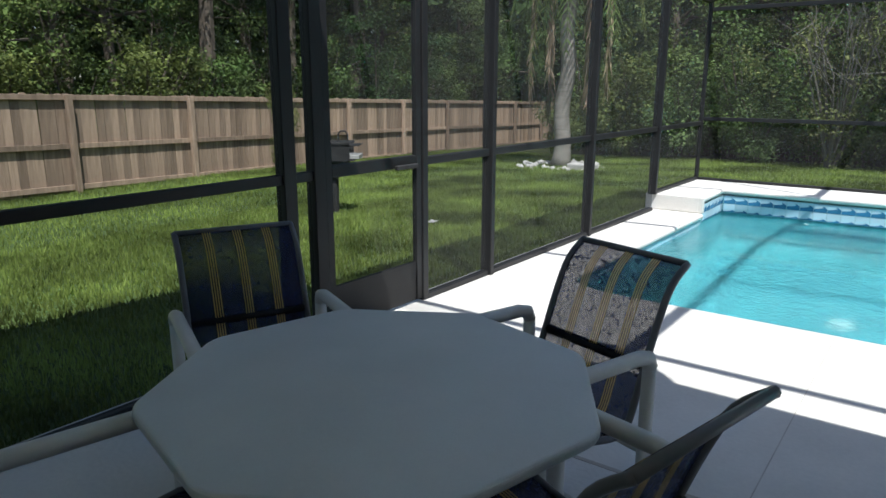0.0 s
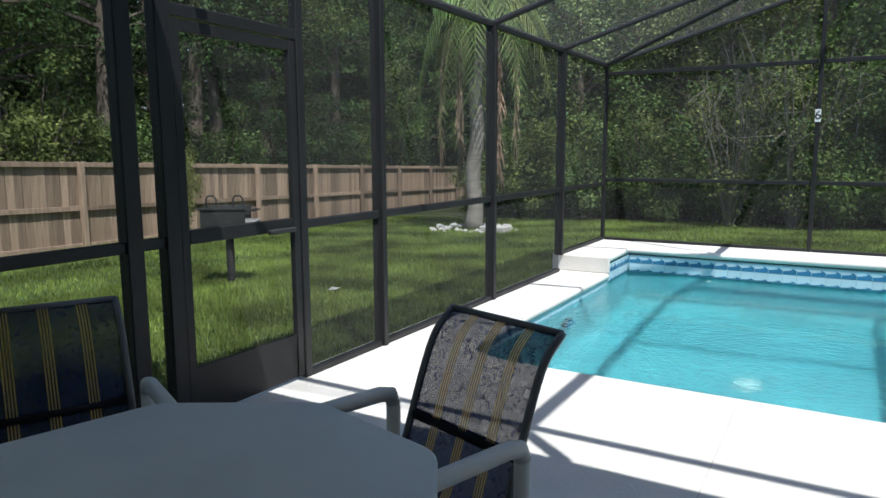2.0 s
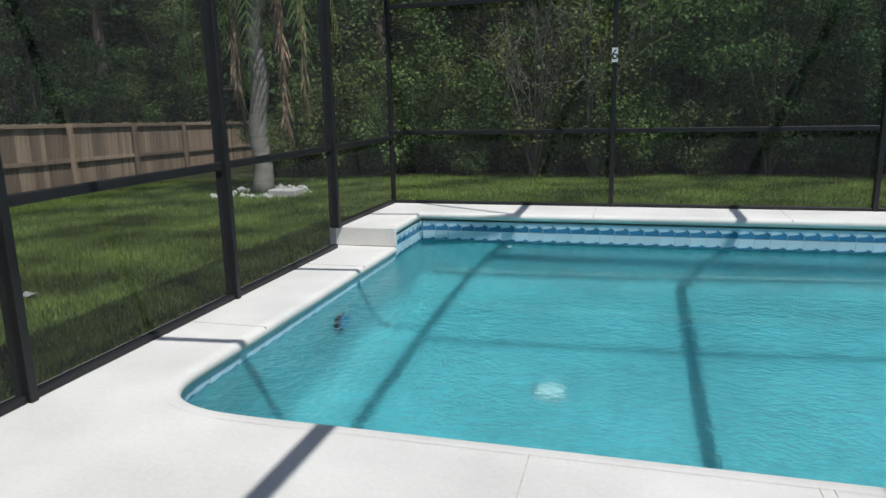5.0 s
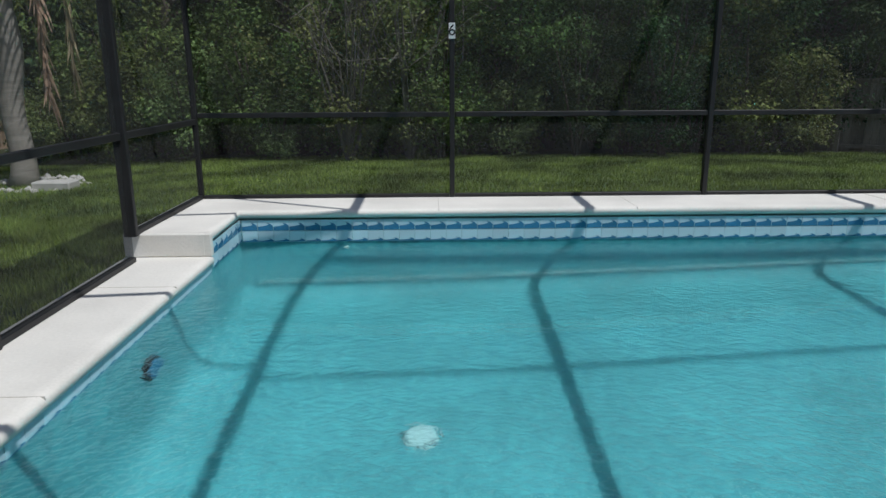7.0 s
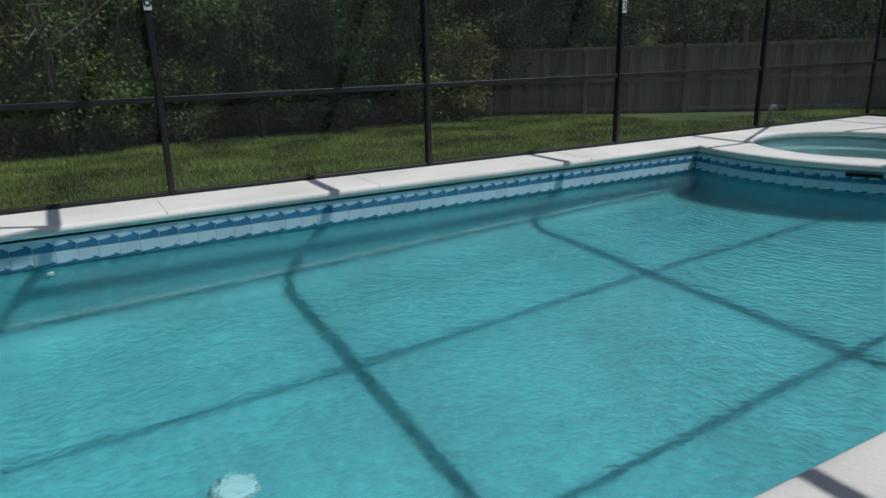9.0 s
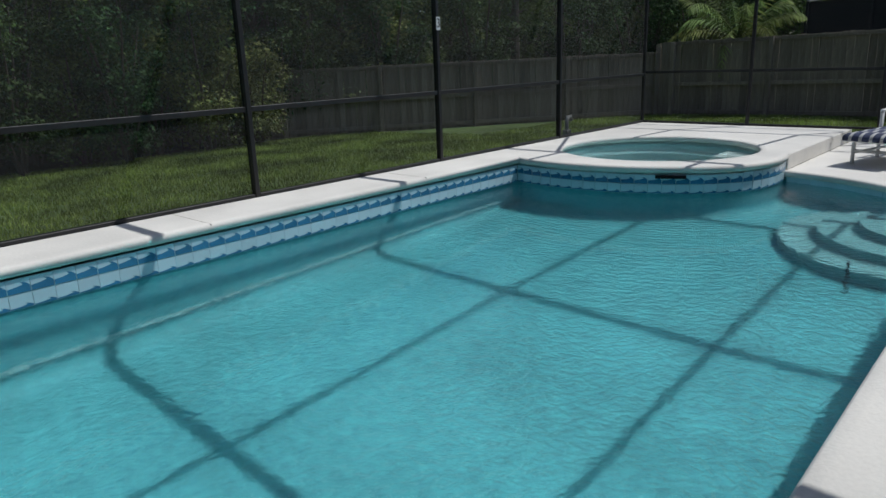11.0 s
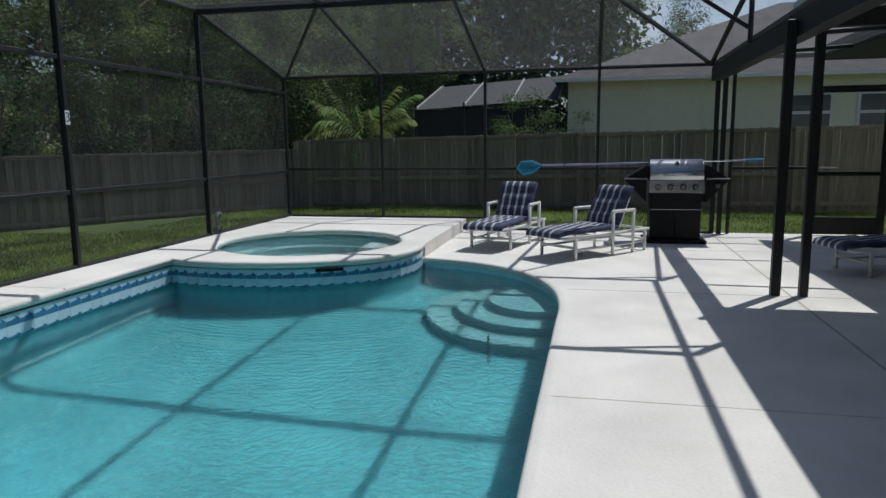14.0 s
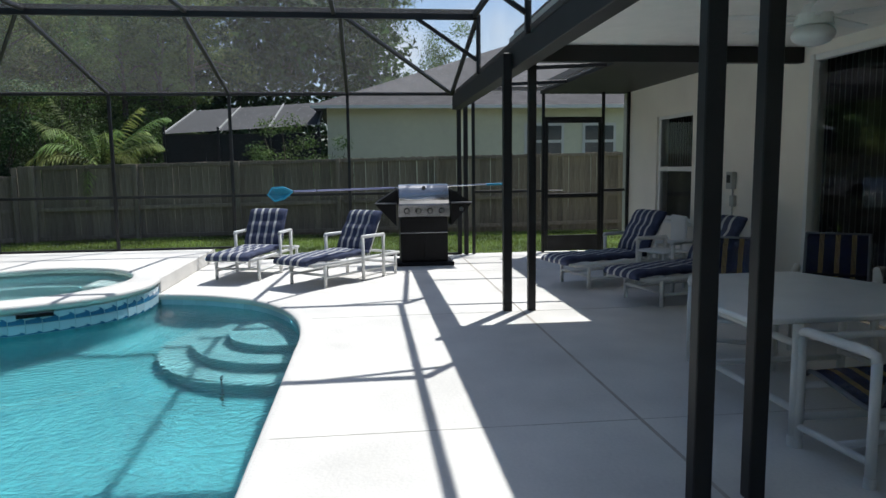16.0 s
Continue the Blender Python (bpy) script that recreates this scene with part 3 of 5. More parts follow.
window = thing("window_1", "white-framed sash window with vertical blinds", "window", kind="structure")
x0, x1, z0, z1 = WINDOW
fy = YH - 0.06
for a, b in (((x0, fy - 0.04, z0), (x0 + 0.07, fy + 0.03, z1)), ((x1 - 0.07, fy - 0.04, z0), (x1, fy + 0.03, z1)), ((x0 + 0.05, fy - 0.04, z0), (x1 - 0.05, fy + 0.03, z0 + 0.05)),
             ((x0 + 0.05, fy - 0.04, z1 - 0.05), (x1 - 0.05, fy + 0.03, z1)), ((x0 + 0.05, fy - 0.04, 1.42), (x1 - 0.05, fy + 0.035, 1.49))):
    part("window_frame", boxed(a, b, 0.004), WHITE_PAINT, window)
part("window_sill", boxed((x0 - 0.04, YH - 0.06, z0 - 0.05), (x1 + 0.04, YH + 0.05, z0 - 0.002), 0.008), WHITE_PAINT, window)
for a, b in (((x0 + 0.05, fy - 0.008, z0 + 0.05), (x1 - 0.05, fy, 1.42)), ((x0 + 0.05, fy + 0.008, 1.49), (x1 - 0.05, fy + 0.016, z1 - 0.05))):
    part("pane", boxed(a, b), GLASS, window).visible_shadow = False
for k in range(13):
    bx = x0 + 0.1 + k * 0.083
    part("blind_slat", bar(bmesh.new(), (bx, fy - 0.09, 1.49), (bx, fy - 0.09, z1 - 0.04), 0.06, 0.004, 0, (0.5, 0.8, 0)), BLIND, window)
# Flat dark sheet behind the blinds; the room's shade is its colour
part("dark_room_sheet", boxed((x0 - 0.2, fy - 0.16, z0 - 0.2), (x1 + 0.2, fy - 0.14, z1 + 0.2)), DARK_ROOM, window)
slider = thing("sliding_door", "sliding glass door with dark vertical blinds drawn", "door", kind="structure")
x0, x1, z0, z1 = SLIDER
for a, b in (((x0, fy - 0.04, z0), (x0 + 0.06, fy + 0.05, z1)), ((x1 - 0.06, fy - 0.04, z0), (x1, fy + 0.07, z1)), ((x0 + 0.06, fy - 0.04, z0), (x1 - 0.06, fy + 0.05, z0 + 0.06)),
             ((x0 + 0.06, fy - 0.04, z1 - 0.06), (x1 - 0.06, fy + 0.05, z1)), ((4.33, fy - 0.02, z0 + 0.06), (4.40, fy + 0.04, z1 - 0.06))):
    part("door_frame", boxed(a, b, 0.004), WHITE_PAINT, slider)
for a, b in ((x0 + 0.06, 4.33), (4.40, x1 - 0.06)):
    part("pane", boxed((a, fy - 0.006, z0 + 0.06), (b, fy + 0.002, z1 - 0.06)), GLASS, slider).visible_shadow = False
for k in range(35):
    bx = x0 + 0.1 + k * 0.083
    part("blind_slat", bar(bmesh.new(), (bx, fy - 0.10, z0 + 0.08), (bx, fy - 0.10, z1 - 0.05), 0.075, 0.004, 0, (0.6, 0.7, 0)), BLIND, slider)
# Indoor shade behind the slider, drawn as one dark sheet
part("dark_room_sheet", boxed((x0 - 0.2, fy - 0.18, z0), (x1 + 0.2, fy - 0.16, z1 + 0.2)), DARK_ROOM, slider)

outlet = thing("wall_timer", "small grey timer box with conduit on the stucco wall", "switch box")
part("box", boxed((7.28, YH, 1.20), (7.42, YH + 0.07, 1.42), 0.008), GREY_BOX, outlet)
part("dial", boxed((7.31, YH + 0.07, 1.28), (7.39, YH + 0.075, 1.38)), INK, outlet)
part("socket", boxed((7.26, YH, 0.98), (7.36, YH + 0.05, 1.12), 0.008), GREY_BOX, outlet)
part("conduit", tubed([(7.33, YH + 0.02, 0.0), (7.33, YH + 0.02, 1.2)], 0.011, 8), GREY_BOX, outlet)

# ---- screen cage ----
ZW, ZE, ZN, ZTOP = 2.62, 2.77, 2.50, 3.47
NX = [XW, -0.05, 2.60, 5.305, 8.05, XE]
WY = [4.62, 6.465, 8.32]
EY = [8.19, 6.29, 4.35, 2.50]
XA, XB, YS = 0.35, NX[4], 2.58
TX = [XA] + NX[2:5]                              # roof beams
cage = thing("pool_cage", "dark bronze aluminium pool enclosure with insect screen", "screen enclosure", kind="structure")


def post(x, y, z0, z1, wx, wy, label=""):
    return part("post", boxed((x - wx / 2, y - wy / 2, z0), (x + wx / 2, y + wy / 2, z1), 0.005), BRONZE, cage, label)


def member(name, p, q, w=0.05, h=0.05):
    return part(name, bar(bmesh.new(), p, q, w, h), BRONZE, cage)


def screen(pts, mat=SCREEN):
    bm = bmesh.new()
    bm.faces.new([bm.verts.new(p) for p in pts])
    return part("screen_panel", bm, mat, cage)


# west wall
for y in WY[:2]:
    post(XW, y, 0, ZW, 0.10, 0.05)
post(XW, WY[2], RISE, ZW, 0.10, 0.05)
post(XW, YN, RISE, ZW, 0.05, 0.05)
post(XW, 3.78, 0, ZW, 0.06, 0.06)
post(XW, 2.80, 0, 2.66, 0.075, 0.09)
post(XW, 2.58, 0, 2.58, 0.075, 0.09)
for px in (1.83, 6.04):
    post(px, 2.62, 0, 2.66, 0.075, 0.09)
    post(px, 2.36, 0, 2.58, 0.075, 0.08)
post(XE, 2.46, 0, 2.75, 0.07, 0.07)
post(XE - 0.04, 2.35, 0, 2.75, 0.08, 0.07)
post(XE, 2.21, 0, 2.75, 0.07, 0.05)
wys = [YH + 0.03, 1.0, 2.58, 2.80, 3.78] + WY + [YN]
for y0, y1 in zip(wys, wys[1:]):
    lo = 0.0 if y1 < 8.4 else RISE
    if (y0, y1) != (2.80, 3.78):
        member("rail", (XW, y0 + 0.03, 0.99), (XW, y1 - 0.03, 0.99), 0.045, 0.055)
        member("sole_plate", (XW, y0 + 0.03, lo + 0.02), (XW, y1 - 0.03, lo + 0.02), 0.06, 0.04)
        screen([(XW, y0, lo + 0.02), (XW, y1, lo + 0.02), (XW, y1, 0.99), (XW, y0, 0.99)], WEST_SCREEN if y0 > 3 else SCREEN)
    else:
        member("transom", (XW, y0 + 0.04, 2.14), (XW, y1 - 0.03, 2.14), 0.05, 0.06)
        screen([(XW, y0, 2.16), (XW, y1, 2.16), (XW, y1, ZW), (XW, y0, ZW)])
        continue
    screen([(XW, y0, 1.0), (XW, y1, 1.0), (XW, y1, ZW), (XW, y0, ZW)], WEST_SCREEN if y0 > 3 else SCREEN)
post(XW, 1.0, 0, ZW, 0.05, 0.05)
member("eave_beam", (XW, YH, ZW), (XW, YN + 0.02, ZW), 0.05, 0.06)
# north wall
for x, top in zip(NX[1:5], (ZW + (ZTOP - ZW) * (NX[1] - XW) / (XA - XW), ZTOP, ZTOP, ZTOP)):
    post(x, YN, RISE, top, 0.05, 0.075)
post(XE, YN, RISE, ZE, 0.05, 0.05)
for x0, x1 in zip(NX, NX[1:]):
    member("rail", (x0 + 0.03, YN, 1.05), (x1 - 0.03, YN, 1.05), 0.045, 0.05)
    member("upper_rail", (x0 + 0.03, YN, ZN), (x1 - 0.03, YN, ZN), 0.045, 0.05)
    member("sole_plate", (x0 + 0.03, YN, RISE + 0.018), (x1 - 0.03, YN, RISE + 0.018), 0.06, 0.036)
    screen([(x0, YN, RISE), (x1, YN, RISE), (x1, YN, 1.05), (x0, YN, 1.05)])
    screen([(x0, YN, 1.06), (x1, YN, 1.06), (x1, YN, ZN), (x0, YN, ZN)])
for pts in ([(XW, YN, ZN), (XA, YN, ZN), (XA, YN, ZTOP), (XW, YN, ZW)], [(XB, YN, ZN), (XE, YN, ZN), (XE, YN, ZE), (XB, YN, ZTOP)]):
    screen(pts)
for x0, x1 in zip(TX, TX[1:]):
    screen([(x0, YN, ZN), (x1, YN, ZN), (x1, YN, ZTOP), (x0, YN, ZTOP)])
# east wall
eys = [YN] + EY[:3] + [2.44]
for y in EY[:3]:
    post(XE, y, RISE if y > 6.68 else 0.0, ZE, 0.05, 0.05)
for y0, y1 in zip(eys, eys[1:]):
    lo = RISE if y1 > 6.2 and y0 > 6.7 else 0.0
    member("rail", (XE, y0 - 0.03, 1.09), (XE, y1 + 0.03, 1.09), 0.04, 0.045)
    member("sole_plate", (XE, y0 - 0.03, lo + 0.018), (XE, y1 + 0.03, lo + 0.018), 0.06, 0.036)
    screen([(XE, y0, lo), (XE, y1, lo), (XE, y1, ZE), (XE, y0, ZE)], EAST_SCREEN)
DOOR_E = (-0.08, 0.94)
post(XE, 0.97, 0, 2.86, 0.05, 0.05)
post(XE, -0.11, 0, 2.86, 0.05, 0.05)
post(XE, YH + 0.03, 0, 2.86, 0.05, 0.05)
for y0, y1 in ((2.24, 0.97), (-0.11, YH + 0.05)):
    member("rail", (XE, y0 - 0.03, 1.09), (XE, y1 + 0.03, 1.09), 0.04, 0.045)
    screen([(XE, y0, 0), (XE, y1, 0), (XE, y1, 2.86), (XE, y0, 2.86)], EAST_SCREEN)
screen([(XE, 0.97, 2.36), (XE, -0.11, 2.36), (XE, -0.11, 2.86), (XE, 0.97, 2.86)], EAST_SCREEN)
member("transom", (XE, 0.94, 2.35), (XE, -0.08, 2.35), 0.05, 0.05)
member("eave_beam", (XE, YH, 2.86), (XE, 2.3, 2.86), 0.05, 0.07)
member("eave_beam", (XE, 2.5, ZE), (XE, YN, ZE), 0.05, 0.06)
# sloping sides and flat top
for y, z0 in [(WY[0], ZW), (WY[1], ZW), (WY[2], ZW), (YN, ZW)]:
    member("rafter", (XW, y, ZW), (XA, y, ZTOP), 0.05, 0.05)
for y in [YN] + EY[:3]:
    member("rafter", (XE, y, ZE), (XB, y, ZTOP), 0.05, 0.05)
member("corner_brace", (XW, YN - 0.05, ZW), (XA, WY[2], ZTOP), 0.05, 0.05)
member("corner_brace", (XE, YN - 0.05, ZE), (XB, EY[0], ZTOP), 0.04, 0.04)
for x in TX:
    member("roof_beam", (x, YN - 0.03, ZTOP), (x, YS, ZTOP), 0.05, 0.13)
for y in (8.12, 6.24, 4.43):
    for x0, x1 in zip(TX, TX[1:]):
        member("purlin", (x0 + 0.025, y, ZTOP), (x1 - 0.025, y, ZTOP), 0.05, 0.05)
member("header", (XW, YS + 0.05, ZTOP), (XB, YS + 0.05, ZTOP), 0.05, 0.08)
member("top_rail", (XA, YN, ZTOP), (XB, YN, ZTOP), 0.05, 0.05)
member("corner_brace", (XE, YS, ZE), (XB, EY[2], ZTOP), 0.05, 0.05)
member("rafter", (XE, YS, ZE), (XB, YS, ZTOP), 0.05, 0.07)
for x in TX[1:]:
    member("knee_brace", (x, YS + 0.02, 2.90), (x, YS + 0.80, ZTOP - 0.05), 0.045, 0.045)
for x in (XW + 0.05, XA, 2.6, 5.305, XB):
    member("strut", (x, YS, 2.72), (x, YS, ZTOP), 0.075, 0.05)
wya = [YS] + WY + [YN]
for y0, y1 in zip(wya, wya[1:]):
    screen([(XW, y0, ZW), (XW, y1, ZW), (XA, y1, ZTOP), (XA, y0, ZTOP)], ROOF_SCREEN)
eya = [YS] + EY[2::-1] + [YN]
for y0, y1 in zip(eya, eya[1:]):
    screen([(XE, y0, ZE), (XE, y1, ZE), (XB, y1, ZTOP), (XB, y0, ZTOP)], ROOF_SCREEN)
for x0, x1 in zip(TX, TX[1:]):
    screen([(x0, YS, ZTOP), (x1, YS, ZTOP), (x1, YN, ZTOP), (x0, YN, ZTOP)], ROOF_SCREEN)
screen([(XW, YS, 2.72), (XE, YS, 2.72), (XB, YS, ZTOP), (XW, YS, ZTOP)], ROOF_SCREEN)
screen([(6.12, 0.96, 2.80), (XE, 0.96, 2.82), (XE, 2.50, 2.74), (6.12, 2.50, 2.74)], ROOF_SCREEN)
for x in (7.6, 9.3):
    member("purlin", (x, 0.98, 2.79), (x, 2.50, 2.72), 0.05, 0.05)
member("purlin", (6.12, 1.0, 2.78), (XE, 1.0, 2.80), 0.05, 0.06)


def screen_door(name, x, y0, y1, top, label):
    d = thing(name, label, "door", kind="structure")
    w = 0.055
    for y in (y0 + w / 2, y1 - w / 2):
        part("stile", boxed((x - 0.02, y - w / 2, 0.02), (x + 0.02, y + w / 2, top), 0.004), BRONZE, d)
    for z, h in ((top - 0.03, 0.06), (1.0, 0.075)):
        part("door_rail", boxed((x - 0.018, y0 + w, z - h / 2), (x + 0.018, y1 - w, z + h / 2), 0.004), BRONZE, d)
    part("kick_plate", boxed((x - 0.012, y0 + w, 0.02), (x + 0.012, y1 - w, 0.30), 0.003), BRONZE, d)
    for z0, z1 in ((0.30, 0.97), (1.03, top - 0.06)):
        bm = bmesh.new()
        bm.faces.new([bm.verts.new(p) for p in ((x, y0 + w, z0), (x, y1 - w, z0), (x, y1 - w, z1), (x, y0 + w, z1))])
        part("screen_panel", bm, EAST_SCREEN if x > 0 else SCREEN, d)
    return d


door_1 = screen_door("door_1", XW, 2.855, 3.745, 2.10, "closed bronze screen door with a solid kick plate")
part("door_handle", boxed((XW + 0.02, 3.46, 0.955), (XW + 0.05, 3.68, 0.985), 0.006), IRON, door_1, "worn metal push handle")
door_2 = screen_door("door_2", XE, DOOR_E[0], DOOR_E[1], 2.33, "closed bronze screen door beside the house wall")
part("door_handle", boxed((XE - 0.06, 0.62, 1.085), (XE - 0.02, 0.88, 1.105), 0.005), STEEL, door_2, "bright metal lever handle")


# ---- ground ----
def ground_z(x, y):
    return -0.12 - 0.022 * max(0.0, -3.2 - x) - 0.022 * max(0.0, y - 9.0)


bm = bmesh.new()
gx = [-900, -300, -100, -50, -30, -22, -17, -14, -12, -10, -8, -6, -4.5, -3.5, -2.78, 0, 4, 8, 10.97, 12, 14, 16, 19, 24, 32, 50, 100, 300, 900]
gy = [-900, -300, -100, -50, -25, -14, -7.4, -3, -0.6, 2, 4, 6, 8, 10.17, 11, 12, 13, 14, 15, 16, 17, 18, 19, 20, 22, 25, 30, 40, 60, 100, 300, 900]
grid = {(x, y): bm.verts.new((x, y, max(ground_z(x, y), -1.6))) for x in gx for y in gy}
for x0, x1 in zip(gx, gx[1:]):
    for y0, y1 in zip(gy, gy[1:]):
        if x0 >= -2.8 and x1 <= 11 and y0 >= -7.5 and y1 <= 10.2:
            continue
        f = bm.faces.new((grid[x0, y0], grid[x1, y0], grid[x1, y1], grid[x0, y1]))
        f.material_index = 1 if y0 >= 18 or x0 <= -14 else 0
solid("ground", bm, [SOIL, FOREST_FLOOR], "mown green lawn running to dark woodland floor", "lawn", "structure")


def off_deck(x, y):
    return not (-2.85 < x < 11.05 and -7.6 < y < 10.25)


def blades(name, zones, label, seed, height=0.055):
    """Mown grass, one blade a triangle."""
    rng = np.random.default_rng(seed)
    P = []
    for x0, x1, y0, y1, n in zones:
        xy = np.column_stack((rng.uniform(x0, x1, n), rng.uniform(y0, y1, n)))
        keep = ~((xy[:, 0] > -2.8) & (xy[:, 0] < 11.0) & (xy[:, 1] > -7.5) & (xy[:, 1] < 10.2))
        P.append(xy[keep])
    P = np.concatenate(P)
    n = len(P)
    z = -0.12 - 0.022 * np.maximum(0, -3.2 - P[:, 0]) - 0.022 * np.maximum(0, P[:, 1] - 9.0)
    a = rng.uniform(0, 2 * np.pi, n)
    h = height * rng.uniform(0.5, 1.3, n)
    w = rng.uniform(0.004, 0.009, n) * (1 + 0.05 * np.hypot(P[:, 0], P[:, 1] - 3))
    lean = rng.uniform(0, 0.7, n) * h
    b = rng.uniform(0, 2 * np.pi, n)
    co = np.empty((n, 3, 3))
    co[:, 0] = np.column_stack((P[:, 0] - np.cos(a) * w, P[:, 1] - np.sin(a) * w, z - 0.01))
    co[:, 1] = np.column_stack((P[:, 0] + np.cos(a) * w, P[:, 1] + np.sin(a) * w, z - 0.01))
    co[:, 2] = np.column_stack((P[:, 0] + np.cos(b) * lean, P[:, 1] + np.sin(b) * lean, z + h))
    me = bpy.data.meshes.new(name)
    me.from_pydata(co.reshape(-1, 3).tolist(), [], np.arange(3 * n).reshape(-1, 3).tolist())
    me.materials.append(GRASS)
    return tagged(new(name, me), label, "grass", "", "stuff")


blades("lawn_grass", [(-7.5, -2.8, -1.5, 11, 130000), (-13, -7.5, -1, 18, 80000), (-7.5, 11, 10.2, 18.5, 110000), (11, 17, -2, 14, 50000)], "short mown green lawn grass", 5)


# ---- trees ----
def leaf_cloud(bag, c, r, n, size, rng, flat=0.75):
    """n small leaves in a clump round c, turned outwards and up; each is one pointed blade."""
    d = rng.normal(0, 1, (n, 3))
    d /= np.linalg.norm(d, axis=1)[:, None]
    p = np.array(c) + d * (r * rng.uniform(0.35, 1.0, n))[:, None] * np.array((1, 1, flat))
    nrm = d * 0.8 + np.array((0, 0, 0.6)) + rng.normal(0, 0.55, (n, 3))
    nrm /= np.linalg.norm(nrm, axis=1)[:, None]
    u = np.cross(nrm, rng.normal(0, 1, (n, 3)))
    u /= np.linalg.norm(u, axis=1)[:, None]
    v = np.cross(nrm, u)
    s = (size * rng.uniform(0.6, 1.4, n))[:, None]
    bag.append(np.stack((p - u * s, p + u * s * 0.5 + v * s * 0.6, p + u * s * 0.5 - v * s * 0.6), axis=1).reshape(-1, 3))


def leaf_mesh(name, bag, mat):
    co = np.concatenate(bag)
    me = bpy.data.meshes.new(name)
    me.from_pydata(co.tolist(), [], np.arange(len(co)).reshape(-1, 3).tolist())
    me.materials.append(mat)
    return me


def tree(seed, height, spread, low, mat, leaves, size, label):
    """A tapered trunk with limbs, and a crown of leaf clumps along them."""
    rng = np.random.default_rng(seed)
    t = thing("tree", label, "tree")
    bm = bmesh.new()
    lean = rng.uniform(-0.5, 0.5, 2)
    pts = [(lean[0] * k * k / 16 + rng.uniform(-0.08, 0.08), lean[1] * k * k / 16, height * 0.8 * k / 4) for k in range(5)]
    pts[0] = (0, 0, -0.3)
    tube(bm, pts, 0.1, 8, [0.22, 0.17, 0.13, 0.09, 0.03])
    bag = []
    ends = []
    for k in range(17):
        z = height * rng.uniform(low, 0.8)
        a = rng.uniform(0, 2 * math.pi)
        ln = spread * rng.uniform(0.45, 1.0) * (1.15 - 0.55 * z / height)
        b = Vector((lean[0] * (z / height) ** 2, lean[1] * (z / height) ** 2, z))
        e = b + Vector((math.cos(a) * ln, math.sin(a) * ln, rng.uniform(0.0, 0.9)))
        mid = (b + e) / 2 + Vector((0, 0, rng.uniform(0.1, 0.4)))
        tube(bm, [b, mid, e], 0.03, 5, [0.06, 0.04, 0.012])
        ends += [(e, 1.0), (mid, 0.7)]
    for _ in range(6):
        ends.append((Vector((rng.normal(0, 0.6), rng.normal(0, 0.6), height * rng.uniform(0.75, 1.0))), 1.0))
    per = leaves // len(ends)
    for e, k in ends:
        for _ in range(3):
            o = Vector(rng.normal(0, 0.45, 3))
            leaf_cloud(bag, e + o, 0.50 * k * spread / 2.5 + 0.12, per // 3, size, rng)
    part("trunk", bm, BARK, t)
    part("crown", leaf_mesh("crown", bag, mat), None, t)
    return t


def bush(seed, height, spread, mat, leaves, size, label, twigs=0):
    """Shrub: many stems from the ground, leaves from low down."""
    rng = np.random.default_rng(seed)
    t = thing("shrub", label, "shrub")
    bm = bmesh.new()
    bag = []
    for k in range(9):
        a = rng.uniform(0, 2 * math.pi)
        e = Vector((math.cos(a) * spread * rng.uniform(0.2, 0.9), math.sin(a) * spread * rng.uniform(0.2, 0.9), height * rng.uniform(0.5, 0.95)))
        tube(bm, [(0, 0, -0.2), e * 0.5 + Vector((0, 0, 0.2)), e], 0.02, 5, [0.04, 0.025, 0.008])
        for q in (0.25, 0.5, 0.75, 1.0):
            leaf_cloud(bag, e * q + Vector(rng.normal(0, 0.2, 3)), 0.26 * spread + 0.12, leaves // 36, size, rng)
    for k in range(twigs):
        a = rng.uniform(0, 2 * math.pi)
        e = Vector((math.cos(a) * spread * 0.9, math.sin(a) * spread * 0.9, height * rng.uniform(0.6, 1.15)))
        m1 = e * 0.6 + Vector(rng.normal(0, 0.2, 3))
        tube(bm, [(0, 0, 0), m1, e], 0.012, 4, [0.025, 0.016, 0.006])
        for _ in range(3):
            tube(bm, [m1 + (e - m1) * rng.uniform(0, 0.8), e + Vector(rng.normal(0, 0.35, 3))], 0.006, 4, [0.010, 0.004])
    part("stems", bm, TWIG if twigs else BARK, t)
    part("foliage", leaf_mesh("foliage", bag, mat), None, t)
    return t


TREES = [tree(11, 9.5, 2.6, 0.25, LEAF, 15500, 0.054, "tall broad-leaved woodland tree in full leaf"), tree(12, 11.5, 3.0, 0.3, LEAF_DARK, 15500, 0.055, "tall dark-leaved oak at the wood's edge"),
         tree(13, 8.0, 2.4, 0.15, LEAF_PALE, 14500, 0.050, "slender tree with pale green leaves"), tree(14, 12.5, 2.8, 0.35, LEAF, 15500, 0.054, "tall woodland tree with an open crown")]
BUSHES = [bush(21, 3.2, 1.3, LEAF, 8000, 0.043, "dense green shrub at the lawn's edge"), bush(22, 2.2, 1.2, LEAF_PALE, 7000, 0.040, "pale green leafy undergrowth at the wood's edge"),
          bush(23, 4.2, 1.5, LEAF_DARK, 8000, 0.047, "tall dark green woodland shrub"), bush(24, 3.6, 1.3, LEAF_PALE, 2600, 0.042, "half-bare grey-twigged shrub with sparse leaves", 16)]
used = set()


def plant(kind, i, x, y, s, turn):
    z = max(ground_z(x, y), -1.6)
    m = pose(x, y, z, 0, 0, turn)
    src = kind[i]
    if src.name not in used:
        used.add(src.name)
        src.matrix_basis = m
        src.scale = (s, s, s)
        return src
    keep = src.scale.copy()
    src.scale = (s, s, s)
    ob = copy_thing(src, m)
    src.scale = keep
    return ob


